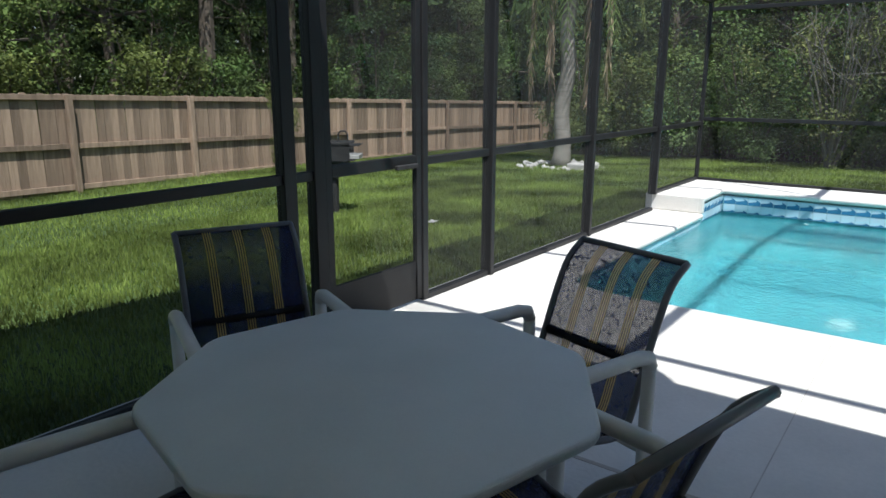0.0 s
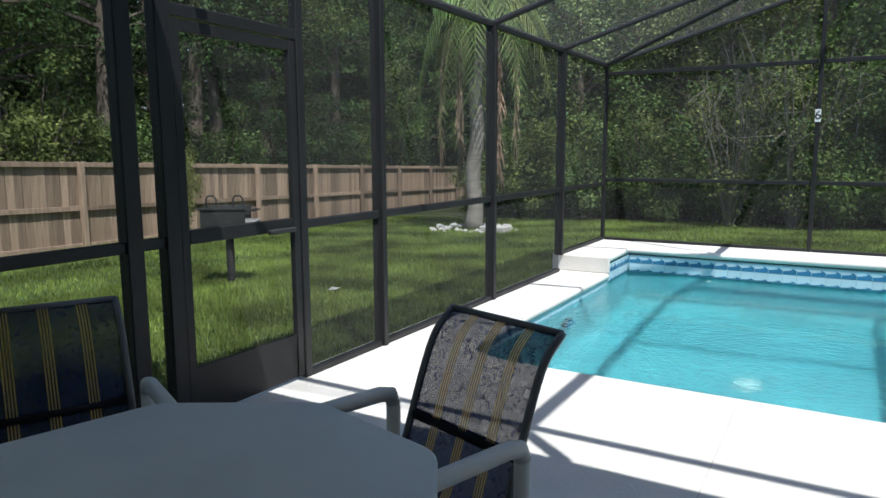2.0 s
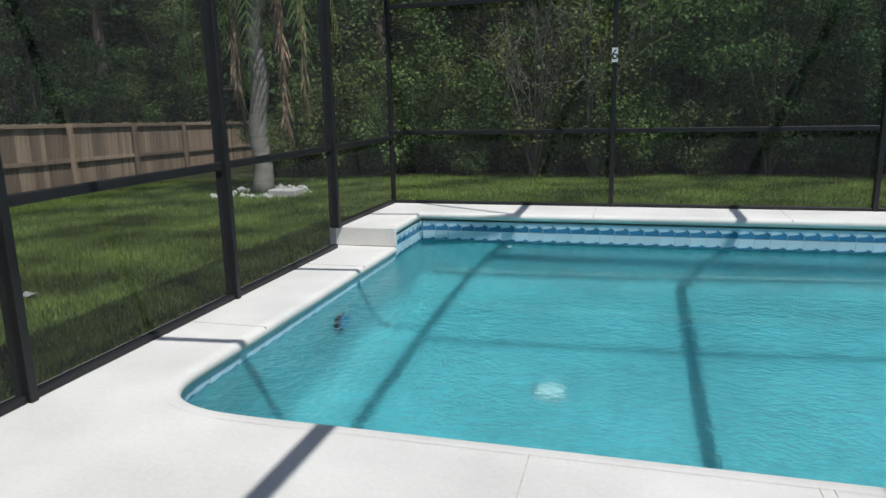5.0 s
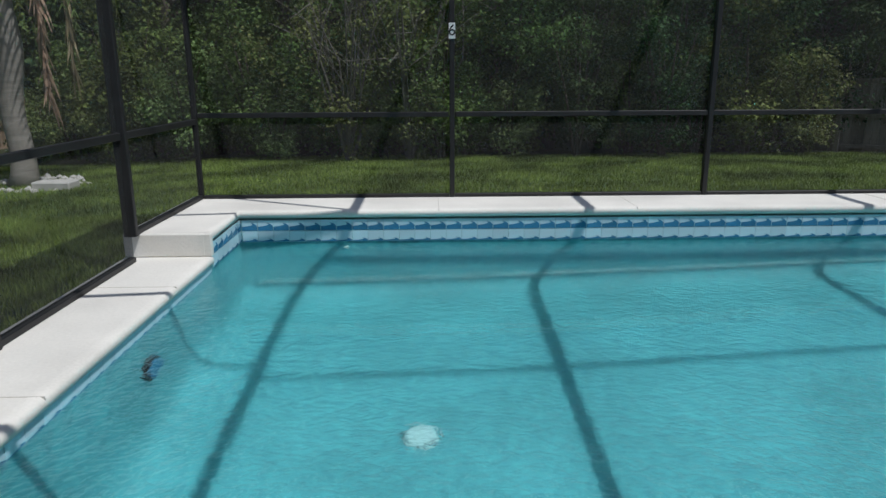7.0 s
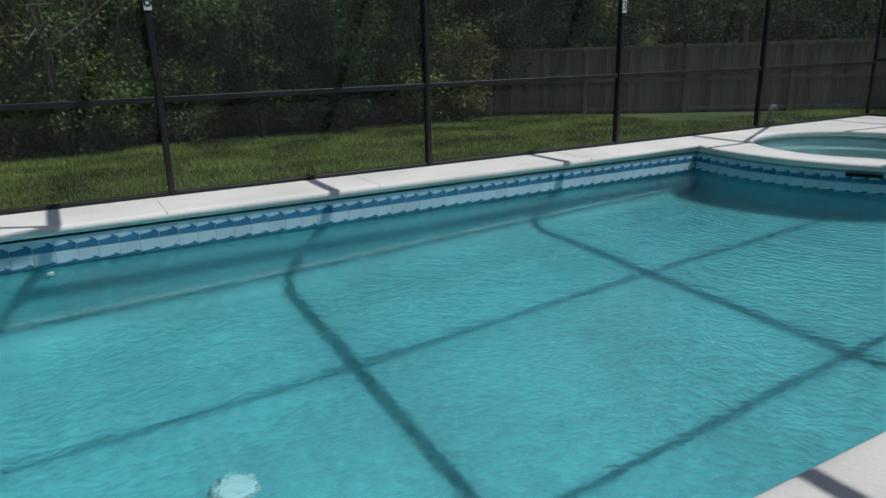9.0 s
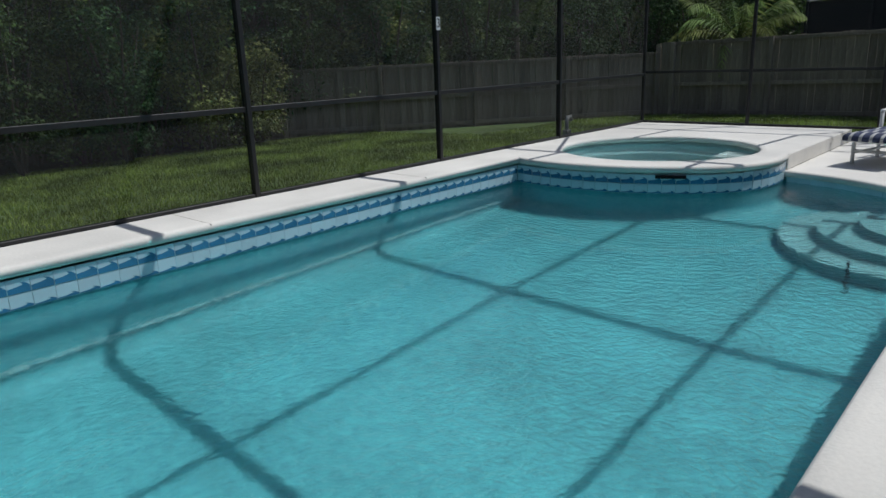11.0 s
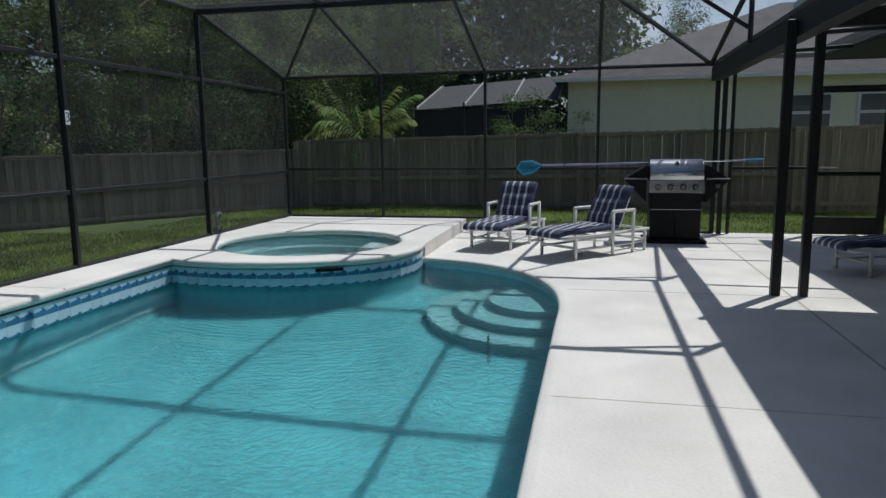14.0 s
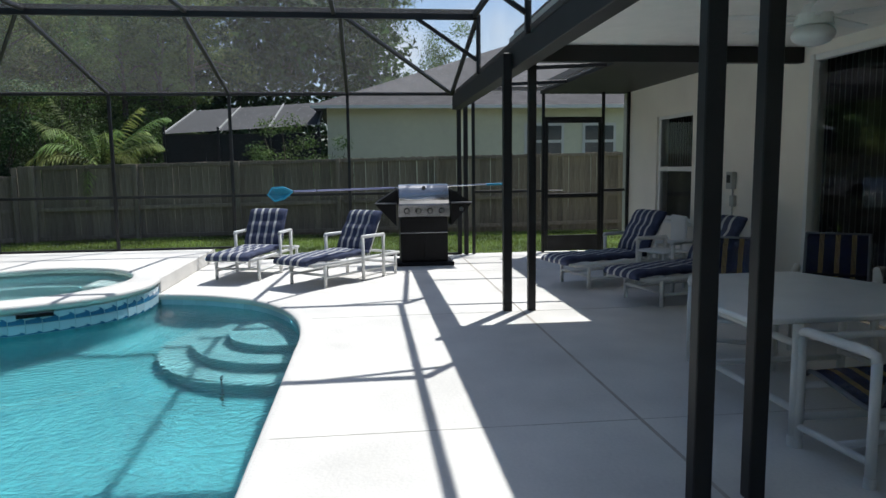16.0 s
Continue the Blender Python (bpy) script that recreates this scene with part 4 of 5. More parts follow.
rng = np.random.default_rng(77)
spots = []
for k in range(42):                                   # behind the lawn
    spots.append((-15 + 30 * (k % 21) / 20 + rng.uniform(-0.7, 0.7), (20.2 if k < 21 else 24.5) + rng.uniform(-0.8, 1.6)))
for k in range(26):                                   # beyond the west fence
    spots.append(((-16.5 if k % 2 else -20.5) + rng.uniform(-1, 1), -3 + 28 * k / 25 + rng.uniform(-0.6, 0.6)))
for k in range(9):                                    # to the north-east and beyond the neighbour
    spots.append((13 + 2.2 * k + rng.uniform(-0.8, 0.8), 22 - 0.8 * k + rng.uniform(-1, 1)))
for k in range(16):                                   # behind the neighbour's yard
    spots.append((22 + rng.uniform(0, 9), 11 + 1.0 * k + rng.uniform(-0.5, 0.5)))
for k in range(12):
    if not 1 <= k <= 5:
        spots.append((34 + rng.uniform(-1.5, 3), -14 + 3.0 * k + rng.uniform(-1, 1)))
for k, (x, y) in enumerate(spots):
    if -15.8 < x < -8.2 and y > 17:
        y += 9
    s = rng.uniform(0.8, 1.2)
    if x > 12:
        s *= 0.95
    # Leaf kinds carry the light: pale where the wood is lit, dark where shaded
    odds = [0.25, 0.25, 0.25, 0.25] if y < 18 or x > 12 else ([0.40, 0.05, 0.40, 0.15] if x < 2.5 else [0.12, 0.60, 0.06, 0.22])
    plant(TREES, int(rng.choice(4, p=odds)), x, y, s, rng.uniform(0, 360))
for k in range(46):
    x = -8.6 + 23 * (k % 23) / 22 + rng.uniform(-0.4, 0.4)
    y = 18.2 + rng.uniform(-0.3, 0.7) + (1.4 if k >= 23 else 0)
    if x > 8.5:
        y += (x - 8.5) * 0.2
    # Undergrowth likewise: dark leaves put in for the shade past x 2.5
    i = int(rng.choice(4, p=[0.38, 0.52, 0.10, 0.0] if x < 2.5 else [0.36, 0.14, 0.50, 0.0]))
    plant(BUSHES, i, x, y, rng.uniform(0.8, 1.15) * (1.0 if k < 23 else 1.35), rng.uniform(0, 360))
for k in range(20):
    plant(BUSHES, int(rng.integers(0, 3)), -15.2 + rng.uniform(-0.8, 0.5), -2 + 26 * k / 19, rng.uniform(0.9, 1.35), rng.uniform(0, 360))
for x, y, s in ((18.6, 6.2, 0.95), (19.0, 5.2, 0.8), (12.5, 18.5, 1.1), (14.5, 16.8, 1.1), (16.5, 15.0, 1.1), (18.2, 13.8, 1.0), (19.5, 12.6, 1.0)):
    plant(BUSHES, 0 if s < 1 else 2, x, y, s, rng.uniform(0, 360))
plant(BUSHES, 3, -2.0, 17.7, 1.0, 20)
plant(BUSHES, 3, -0.7, 17.8, 1.1, 140)
plant(TREES, 0, 37, -0.3, 0.98, 40)
plant(TREES, 3, 38.5, -1.8, 0.66, 200)
vine = plant(BUSHES, 1, -11.2, 9.75, 1.0, 30)
vine.scale = (0.36, 0.36, 1.08)

# far wood, one mass of leaves behind the single trees
bag = []
for k in range(1500):
    if k < 560:
        c = (rng.uniform(-24, 24), rng.uniform(27, 31), rng.uniform(0.5, 11))
    elif k < 820:
        c = (rng.uniform(-27, -24), rng.uniform(-8, 30), rng.uniform(0.5, 11))
    elif k < 920:
        c = (rng.uniform(38, 42), rng.uniform(-22, 2), rng.uniform(0.5, 6.5))
    else:
        c = (rng.uniform(32, 40), rng.uniform(3, 36), rng.uniform(0.5, 12.5))
    leaf_cloud(bag, c, 2.3, 130, 0.34 if k < 820 else 0.22, rng, 0.9)
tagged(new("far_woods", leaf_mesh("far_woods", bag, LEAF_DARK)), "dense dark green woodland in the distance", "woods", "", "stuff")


def frond(bm, base, yaw, length, rise, droop, pinna, n=12):
    """An arching palm leaf with drooping leaflets."""
    d = Vector((math.cos(yaw), math.sin(yaw), 0))
    side = Vector((-d.y, d.x, 0))
    pts = []
    for k in range(n + 1):
        t = k / n
        pts.append(Vector(base) + d * length * (t - 0.25 * t ** 3) + Vector((0, 0, rise * t - droop * t ** 2.2)))
    tube(bm, pts, 0.02, 4, [0.03 * (1 - 0.85 * k / n) for k in range(n + 1)])
    for k in range(1, n + 1):
        for q in (0.0, 0.5):
            t = (k - q) / n
            p = pts[k] * (1 - q) + pts[k - 1] * q
            l = pinna * math.sin(math.pi * min(0.95, 0.15 + 0.8 * t)) * random.uniform(0.8, 1.15)
            ax = (pts[k] - pts[k - 1]).normalized()
            for s in (-1, 1):
                e = p + side * s * l * 0.55 + ax * l * 0.4 + Vector((0, 0, -l * random.uniform(0.35, 0.75)))
                w = ax * 0.022
                m1 = (p + e) / 2 + Vector((0, 0, 0.05 * l))
                vs = [bm.verts.new(p - w), bm.verts.new(p + w), bm.verts.new(m1 + w), bm.verts.new(m1 - w), bm.verts.new(e)]
                bm.faces.new((vs[0], vs[1], vs[2], vs[3]))
                bm.faces.new((vs[3], vs[2], vs[4]))
    return bm


def dead_frond(base, yaw, drop):
    """A dry palm leaf hanging down: a bent rib with limp strips."""
    bm = bmesh.new()
    d = Vector((math.cos(yaw), math.sin(yaw), 0))
    side = Vector((-d.y, d.x, 0))
    n = 16
    pts = [Vector(base) + d * 0.75 * math.sin(min(1.0, 1.6 * k / n) * math.pi / 2) + Vector((0, 0, 0.15 * math.sin(math.pi * k / n) - drop * (k / n) ** 1.5)) for k in range(n + 1)]
    tube(bm, pts, 0.02, 4, [0.035 * (1 - 0.8 * k / n) for k in range(n + 1)])
    for k in range(5, n + 1):
        for _ in range(7):
            p = pts[k] + Vector((0, 0, random.uniform(-0.1, 0.1)))
            e = p + side * random.uniform(-0.16, 0.16) + d * random.uniform(-0.12, 0.12) + Vector((0, 0, -random.uniform(0.35, 0.75)))
            w = Vector((random.uniform(-1, 1), random.uniform(-1, 1), 0)).normalized() * 0.02
            m1 = (p + e) / 2 + side * random.uniform(-0.03, 0.03)
            vs = [bm.verts.new(q) for q in (p - w, p + w, m1 + w, m1 - w, e)]
            bm.faces.new((vs[0], vs[1], vs[2], vs[3]))
            bm.faces.new((vs[3], vs[2], vs[4]))
    return bm


palm = thing("palm_tree", "queen palm with a grey ringed trunk and drooping fronds", "palm", pose(-7.15, 14.6, -0.35))
bm = bmesh.new()
tube(bm, [(0.05 * math.sin(k), 0.02 * k, 0.29 * k - 0.05) for k in range(19)], 0.17, 14, [0.27, 0.21] + [0.19 - 0.003 * k for k in range(17)])
part("trunk", bm, PALM_BARK, palm, smooth=True)
for k in range(17):
    a = 2 * math.pi * k / 17 + random.uniform(-0.15, 0.15)
    part("frond", frond(bmesh.new(), (0, 0.30, 5.2), a, random.uniform(1.7, 2.5), random.uniform(0.2, 1.3), random.uniform(2.8, 4.2), 0.85, n=15), FROND, palm)
for k in range(6):
    a = 2 * math.pi * k / 6 + 0.5
    part("dead_frond", dead_frond((0.12 * math.cos(a), 0.29 + 0.12 * math.sin(a), 5.0), a, random.uniform(2.9, 3.7)), DEAD, palm, "hanging dry brown frond")
random.seed(3)
for k in range(70):
    a, r = random.uniform(0, 2 * math.pi), random.uniform(0.45, 1.0)
    bm = bmesh.new()
    bmesh.ops.create_icosphere(bm, subdivisions=1, radius=random.uniform(0.04, 0.09))
    for v in bm.verts:
        v.co *= random.uniform(0.75, 1.2)
    x, y = -7.0 + 1.2 * r * math.cos(a), 14.4 + r * math.sin(a)
    if k == 0:
        ring = thing("stone_ring", "ring of white stones round the palm's foot", "stones", pose(-7.0, 14.4, -0.34))
    st = part("stone", bm, STONE, ring)
    st.matrix_basis = pose(x + 7.0, y - 14.4, 0.03, 0, 0, 40 * k)
solid("stone_slab", boxed((-6.55, 13.75, -0.33), (-5.95, 14.1, -0.16), 0.02), STONE, "pale concrete slab beside the palm", "slab")
sago = thing("date_palm", "low pygmy date palm with arching feathery fronds", "palm", pose(17.9, 10.9, -0.2))
part("trunk", tubed([(0, 0, -0.1), (0.03, 0, 0.9), (0, 0.02, 1.85)], 0.12, 10, [0.17, 0.14, 0.15]), PALM_BARK, sago)
for k in range(22):
    a = 2 * math.pi * k / 22 + random.uniform(-0.15, 0.15)
    part("frond", frond(bmesh.new(), (0, 0.02, 1.85), a, random.uniform(1.8, 2.6), random.uniform(1.0, 2.9), random.uniform(0.9, 2.0), 0.5), FROND, sago)


# ---- neighbour ----
nh = thing("neighbour_house", "pale yellow stucco bungalow with a grey hip roof", "house", pose(20.4, -3.6, 0.2))
HW, HD, HH = 8.8, 9.0, 3.2                               # half length, depth, wall height
part("wall", boxed((0, -HW, -0.6), (HD, HW, HH)), NEIGHBOUR_WALL, nh)
bm = bmesh.new()
o = 0.45
rv = [bm.verts.new(p) for p in ((-o, -HW - o, HH), (HD + o, -HW - o, HH), (HD + o, HW + o, HH), (-o, HW + o, HH), (HD / 2, -HW + 6.9, HH + 2.75), (HD / 2, HW - 6.9, HH + 2.75))]
for f in ((0, 4, 5, 3), (2, 5, 4, 1), (1, 4, 0), (3, 5, 2), (0, 3, 2, 1)):
    bm.faces.new([rv[i] for i in f])
bmesh.ops.recalc_face_normals(bm, faces=bm.faces)
part("roof", bm, SHINGLE, nh)
part("fascia", boxed((-o - 0.02, -HW - o, HH - 0.09), (-o + 0.02, HW + o, HH + 0.01)), WHITE_PAINT, nh)
for y0, y1 in ((1.4, 2.68), (-0.3, 0.8)):
    wdw = part("window", boxed((-0.03, y0, 1.55), (0.0, y1, 2.68)), WHITE_PAINT, nh, "white-framed window")
    part("pane", boxed((-0.045, y0 + 0.09, 1.64), (-0.032, y1 - 0.09, 2.06)), DULL_PANE, wdw)
    part("pane", boxed((-0.045, y0 + 0.09, 2.15), (-0.032, y1 - 0.09, 2.59)), DULL_PANE, wdw)
    part("sill", boxed((-0.07, y0 - 0.06, 1.50), (0.0, y1 + 0.06, 1.55), 0.006), WHITE_PAINT, wdw)
ncage = thing("neighbour_cage", "dark screened enclosure behind the neighbouring house", "screen enclosure", pose(20.2, 5.4, 0.0))
bm = bmesh.new()
q = [bm.verts.new(p) for p in ((0, 0, 2.85), (0, 4.6, 2.60), (4, 4.6, 3.6), (4, 0, 3.9))]
bm.faces.new(q)
part("roof_screen", bm, DARK_MESH, ncage)
for y in (0.05, 1.5, 3.0, 4.55):
    part("post", boxed((0, y - 0.03, -0.4), (0.06, y + 0.03, 2.8)), BRONZE, ncage)
    part("rafter", bar(bmesh.new(), (0, y, 2.87 - 0.055 * y), (4, y, 3.92 - 0.065 * y), 0.05, 0.05), GREY_BOX, ncage)
# Solid sheet; the enclosure's dim inside is put into its colour
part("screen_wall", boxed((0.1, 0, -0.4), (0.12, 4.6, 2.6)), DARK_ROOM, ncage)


# ---- furniture ----
def swept(profile, width, columns, thick, puff=0.0, lobes=0.0):
    """A sheet or cushion swept along a profile of (y, z); columns: (edge as a share of the width, slot)."""
    bm = bmesh.new()
    pts = smooth_line(profile, 5)
    edges = [0.0] + [c[0] for c in columns]
    slots = [c[1] for c in columns]
    nrm = []
    for i in range(len(pts)):
        a, b = Vector(pts[max(i - 1, 0)]), Vector(pts[min(i + 1, len(pts) - 1)])
        t = (b - a).normalized()
        nrm.append(Vector((-t.y, t.x)))
    top, bot = [], []
    run = 0.0
    for i, p in enumerate(pts):
        if i:
            run += (Vector(p) - Vector(pts[i - 1])).length
        bulge = puff * abs(math.sin(math.pi * run / lobes)) if lobes else 0.0
        rt, rb = [], []
        for e in edges:
            side = 1.0 - 0.45 * (abs(2 * e - 1) ** 6)
            th = (thick + bulge) * side
            x = (e - 0.5) * width
            rt.append(bm.verts.new((x, p[0] + nrm[i].x * th / 2, p[1] + nrm[i].y * th / 2)))
            rb.append(bm.verts.new((x, p[0] - nrm[i].x * th / 2, p[1] - nrm[i].y * th / 2)))
        top.append(rt)
        bot.append(rb)
    for i in range(len(pts) - 1):
        for k, s in enumerate(slots):
            for f in ((top[i][k], top[i][k + 1], top[i + 1][k + 1], top[i + 1][k]), (bot[i][k], bot[i + 1][k], bot[i + 1][k + 1], bot[i][k + 1])):
                bm.faces.new(f).material_index = s
        for k in (0, len(slots)):
            bm.faces.new((top[i][k], bot[i][k], bot[i + 1][k], top[i + 1][k])).material_index = slots[0]
    for i in (0, -1):
        for k, s in enumerate(slots):
            bm.faces.new((top[i][k], top[i][k + 1], bot[i][k + 1], bot[i][k])).material_index = s
    bmesh.ops.recalc_face_normals(bm, faces=bm.faces)
    return bm


def stripe_columns(groups, line, gap, n):
    """Columns: groups of n thin gold lines on navy."""
    cols = []
    for g in groups:
        for k in range(n):
            s = g + k * (line + gap)
            cols += [(s, 0), (s + line, 1)]
    cols.append((1.0, 0))
    return cols


SLING_COLS = stripe_columns((0.19, 0.455, 0.72), 0.010, 0.011, 4)


def patio_chair(m, label):
    """A PVC armchair with a striped sling; it faces +y."""
    c = thing("patio_chair", label, "chair", m, "patio chairs")
    w = 0.24
    prof = [(0.27, 0.40), (0.22, 0.425), (0.02, 0.385), (-0.14, 0.355), (-0.205, 0.385), (-0.25, 0.50), (-0.325, 0.71), (-0.385, 0.835), (-0.465, 0.905)]
    part("sling", swept(prof, 2 * w - 0.02, SLING_COLS, 0.004), [NAVY, GOLD], c, "navy sling with gold pinstripes", smooth=True)
    line = smooth_line(prof, 4)
    for s in (-1, 1):
        part("side_rail", tubed([(s * w, y, z - 0.004) for y, z in line], 0.013, 8), SLING_RAIL, c, smooth=True)
        part("arm", tubed([(s * 0.29, 0.25, 0.60), (s * 0.29, 0.27, 0.625), (s * 0.29, 0.22, 0.64), (s * 0.29, -0.18, 0.64), (s * 0.29, -0.225, 0.63), (s * 0.29, -0.235, 0.60)], 0.026, 10), PVC, c, smooth=True)
        part("front_leg", tubed([(s * 0.29, 0.25, 0.0), (s * 0.29, 0.25, 0.61)], 0.024, 10), PVC, c, smooth=True)
        part("rear_leg", tubed([(s * 0.29, -0.235, 0.0), (s * 0.29, -0.235, 0.61)], 0.024, 10), PVC, c, smooth=True)
        part("side_stretcher", tubed([(s * 0.29, 0.25, 0.12), (s * 0.29, -0.235, 0.12)], 0.02, 8), PVC, c, smooth=True)
        for y, z in ((0.25, 0.03), (-0.235, 0.03)):
            part("foot_cap", tubed([(s * 0.29, y, 0.0), (s * 0.29, y, 0.05)], 0.028, 10), PVC, c)
    for y, z in ((0.25, 0.34), (-0.235, 0.30), (-0.02, 0.12)):
        part("stretcher", tubed([(-0.29, y, z), (0.29, y, z)], 0.02, 8), PVC, c, smooth=True)
    part("top_bar", tubed([(-w, -0.462, 0.900), (w, -0.462, 0.900)], 0.013, 8), SLING_RAIL, c, smooth=True)
    part("brace_bar", tubed([(-w, -0.285, 0.565), (w, -0.285, 0.565)], 0.019, 8), BLACK, c, smooth=True)
    return c


def facing(x, y, dx, dy):
    return pose(x, y, 0, 0, 0, math.degrees(math.atan2(-dx, dy)))


chair = patio_chair(facing(-1.72, 1.65, 0.908, -0.419), "white PVC patio armchair with a navy and gold striped sling")
for x, y, dx, dy in ((-0.79, 2.04, -0.31, -0.95), (-0.464, 1.375, -0.974, 0.228), (-1.10, 0.73, 0.2, 0.98), (4.02, 1.23, -0.80, 0.55), (4.17, 0.28, -0.80, 0.60), (2.10, 1.50, 1.0, 0.08)):
    copy_thing(chair, facing(x, y, dx, dy))


def octagon(r, n=8, spin=5.0):
    return [(r * math.cos(radians(spin + 360 * k / n)), r * math.sin(radians(spin + 360 * k / n))) for k in range(n)]


def patio_table(m, r, outline, label):
    t = thing("patio_table", label, "table", m, "patio tables")
    bm = bmesh.new()
    prism(bm, outline, 0.672, 0.704)
    bmesh.ops.remove_doubles(bm, verts=bm.verts, dist=0.0005)
    lo = [v for v in bm.verts if v.co.z < 0.68]
    lo.sort(key=lambda v: math.atan2(v.co.y, v.co.x))
    bm.faces.new(lo[::-1])
    up = [e for e in bm.edges if abs(abs((e.verts[0].co - e.verts[1].co).normalized().z) - 1) < 0.01]
    bmesh.ops.bevel(bm, geom=up, offset=0.045, segments=4, affect="EDGES", profile=0.5)
    rim = [e for e in bm.edges if len(e.link_faces) == 2 and e.calc_face_angle(0) > 1.0 and abs(e.verts[0].co.z - e.verts[1].co.z) < 0.001]
    bmesh.ops.bevel(bm, geom=rim, offset=0.011, segments=3, affect="EDGES", profile=0.5)
    part("tabletop", bm, TABLETOP, t, "pale moulded top with rounded edges")
    k = r * 0.62
    for sx in (-1, 1):
        for sy in (-1, 1):
            leg = part("leg", tubed([(sx * k, sy * k, 0), (sx * k, sy * k, 0.672)], 0.027, 12), PVC, t, smooth=True)
            part("foot_cap", tubed([(sx * k, sy * k, 0), (sx * k, sy * k, 0.06)], 0.032, 12), PVC, leg)
        part("stretcher", tubed([(sx * k, -k, 0.16), (sx * k, k, 0.16)], 0.02, 10), PVC, t, smooth=True)
        part("apron", tubed([(sx * k, -k, 0.60), (sx * k, k, 0.60)], 0.02, 10), PVC, t, smooth=True)
        part("stretcher", tubed([(-k, sx * k, 0.20), (k, sx * k, 0.20)], 0.02, 10), PVC, t, smooth=True)
        part("apron", tubed([(-k, sx * k, 0.56), (k, sx * k, 0.56)], 0.02, 10), PVC, t, smooth=True)
    return t


patio_table(pose(-0.935, 1.40, 0), 0.60, octagon(0.635, 8, 8.0), "pale octagonal patio table on white PVC legs")
patio_table(pose(2.87, 1.30, 0), 0.84, [(-0.53, 0.78), (0.08, 0.79), (0.95, 0.40), (0.98, -0.42), (0.10, -0.78), (-0.52, -0.77)], "large pale patio table with cut corners on white PVC legs")

CUSH_COLS = []
for k in range(5):
    CUSH_COLS += [(k / 5 + 0.128, 0), (k / 5 + 0.192, 1)]
CUSH_COLS[-1] = (1.0, 0)


def lounger(m, label):
    """A PVC chaise with a tufted striped cushion; its foot at the origin, its head along +y."""
    c = thing("sun_lounger", label, "lounger", m, "sun loungers")
    w = 0.31
    part("seat_cushion", swept([(-0.02, 0.31), (0.02, 0.36), (0.35, 0.37), (0.75, 0.37), (1.16, 0.38)], 0.60, CUSH_COLS, 0.055, 0.045, 0.29), [CUSH_NAVY, CUSH_PALE], c, "tufted navy cushion with pale stripes", smooth=True)
    part("back_cushion", swept([(1.16, 0.40), (1.24, 0.56), (1.37, 0.77), (1.44, 0.88), (1.475, 0.90)], 0.58, CUSH_COLS, 0.055, 0.045, 0.20), [CUSH_NAVY, CUSH_PALE], c, "tufted navy cushion with pale stripes", smooth=True)
    for s in (-1, 1):
        part("side_rail", tubed([(s * w, 0.08, 0.30), (s * w, 1.80, 0.30)], 0.023, 10), PVC, c, smooth=True)
        part("back_rail", tubed([(s * (w - 0.05), 1.18, 0.32), (s * (w - 0.05), 1.46, 0.87)], 0.02, 8), PVC, c, smooth=True)
        part("arm", tubed([(s * 0.345, 0.96, 0.57), (s * 0.345, 0.97, 0.60), (s * 0.345, 1.42, 0.60), (s * 0.345, 1.43, 0.57)], 0.024, 10), PVC, c, smooth=True)
        for y, top in ((0.98, 0.59), (1.41, 0.59), (0.28, 0.30), (1.72, 0.30)):
            part("leg", tubed([(s * (0.345 if top > 0.4 else w), y, 0), (s * (0.345 if top > 0.4 else w), y, top)], 0.023, 10), PVC, c, smooth=True)
        part("side_stretcher", tubed([(s * w, 0.28, 0.13), (s * w, 1.72, 0.13)], 0.017, 8), PVC, c, smooth=True)
    for y, z in ((0.08, 0.30), (0.28, 0.16), (0.62, 0.30), (1.18, 0.30), (1.72, 0.16), (1.80, 0.30)):
        part("cross_bar", tubed([(-w, y, z), (w, y, z)], 0.018, 8), PVC, c, smooth=True)
    part("back_bar", tubed([(-w + 0.05, 1.46, 0.87), (w - 0.05, 1.46, 0.87)], 0.02, 8), PVC, c, smooth=True)
    return c


lg = lounger(facing(8.38, 5.94, 0.965, -0.26), "white PVC sun lounger with a navy and pale striped cushion")
for x, y, dx, dy in ((7.80, 5.04, 0.755, -0.655), (7.36, 1.72, 0.27, -0.963), (6.17, 1.31, 0.27, -0.963)):
    copy_thing(lg, facing(x, y, dx, dy))

st = thing("side_table", "small white plastic side table between the loungers", "table", pose(7.15, 0.42, 0, 0, 0, 20))
part("tabletop", boxed((-0.25, -0.22, 0.44), (0.25, 0.22, 0.465), 0.01), PVC, st)
for sx in (-1, 1):
    for sy in (-1, 1):
        part("leg", tubed([(sx * 0.2, sy * 0.17, 0), (sx * 0.2, sy * 0.17, 0.44)], 0.02, 8), PVC, st)
pc = thing("plastic_chair", "white moulded plastic chair against the house wall", "chair", pose(8.35, -0.22, 0))
part("seat", boxed((-0.24, -0.1, 0.40), (0.24, 0.3, 0.43), 0.012), PVC, pc)
part("backrest", boxed((-0.23, -0.16, 0.43), (0.23, -0.12, 0.80), 0.015), PVC, pc)
for sx in (-1, 1):
    for sy in (-0.08, 0.27):
        part("leg", tubed([(sx * 0.21, sy, 0), (sx * 0.2, sy, 0.41)], 0.02, 8), PVC, pc)

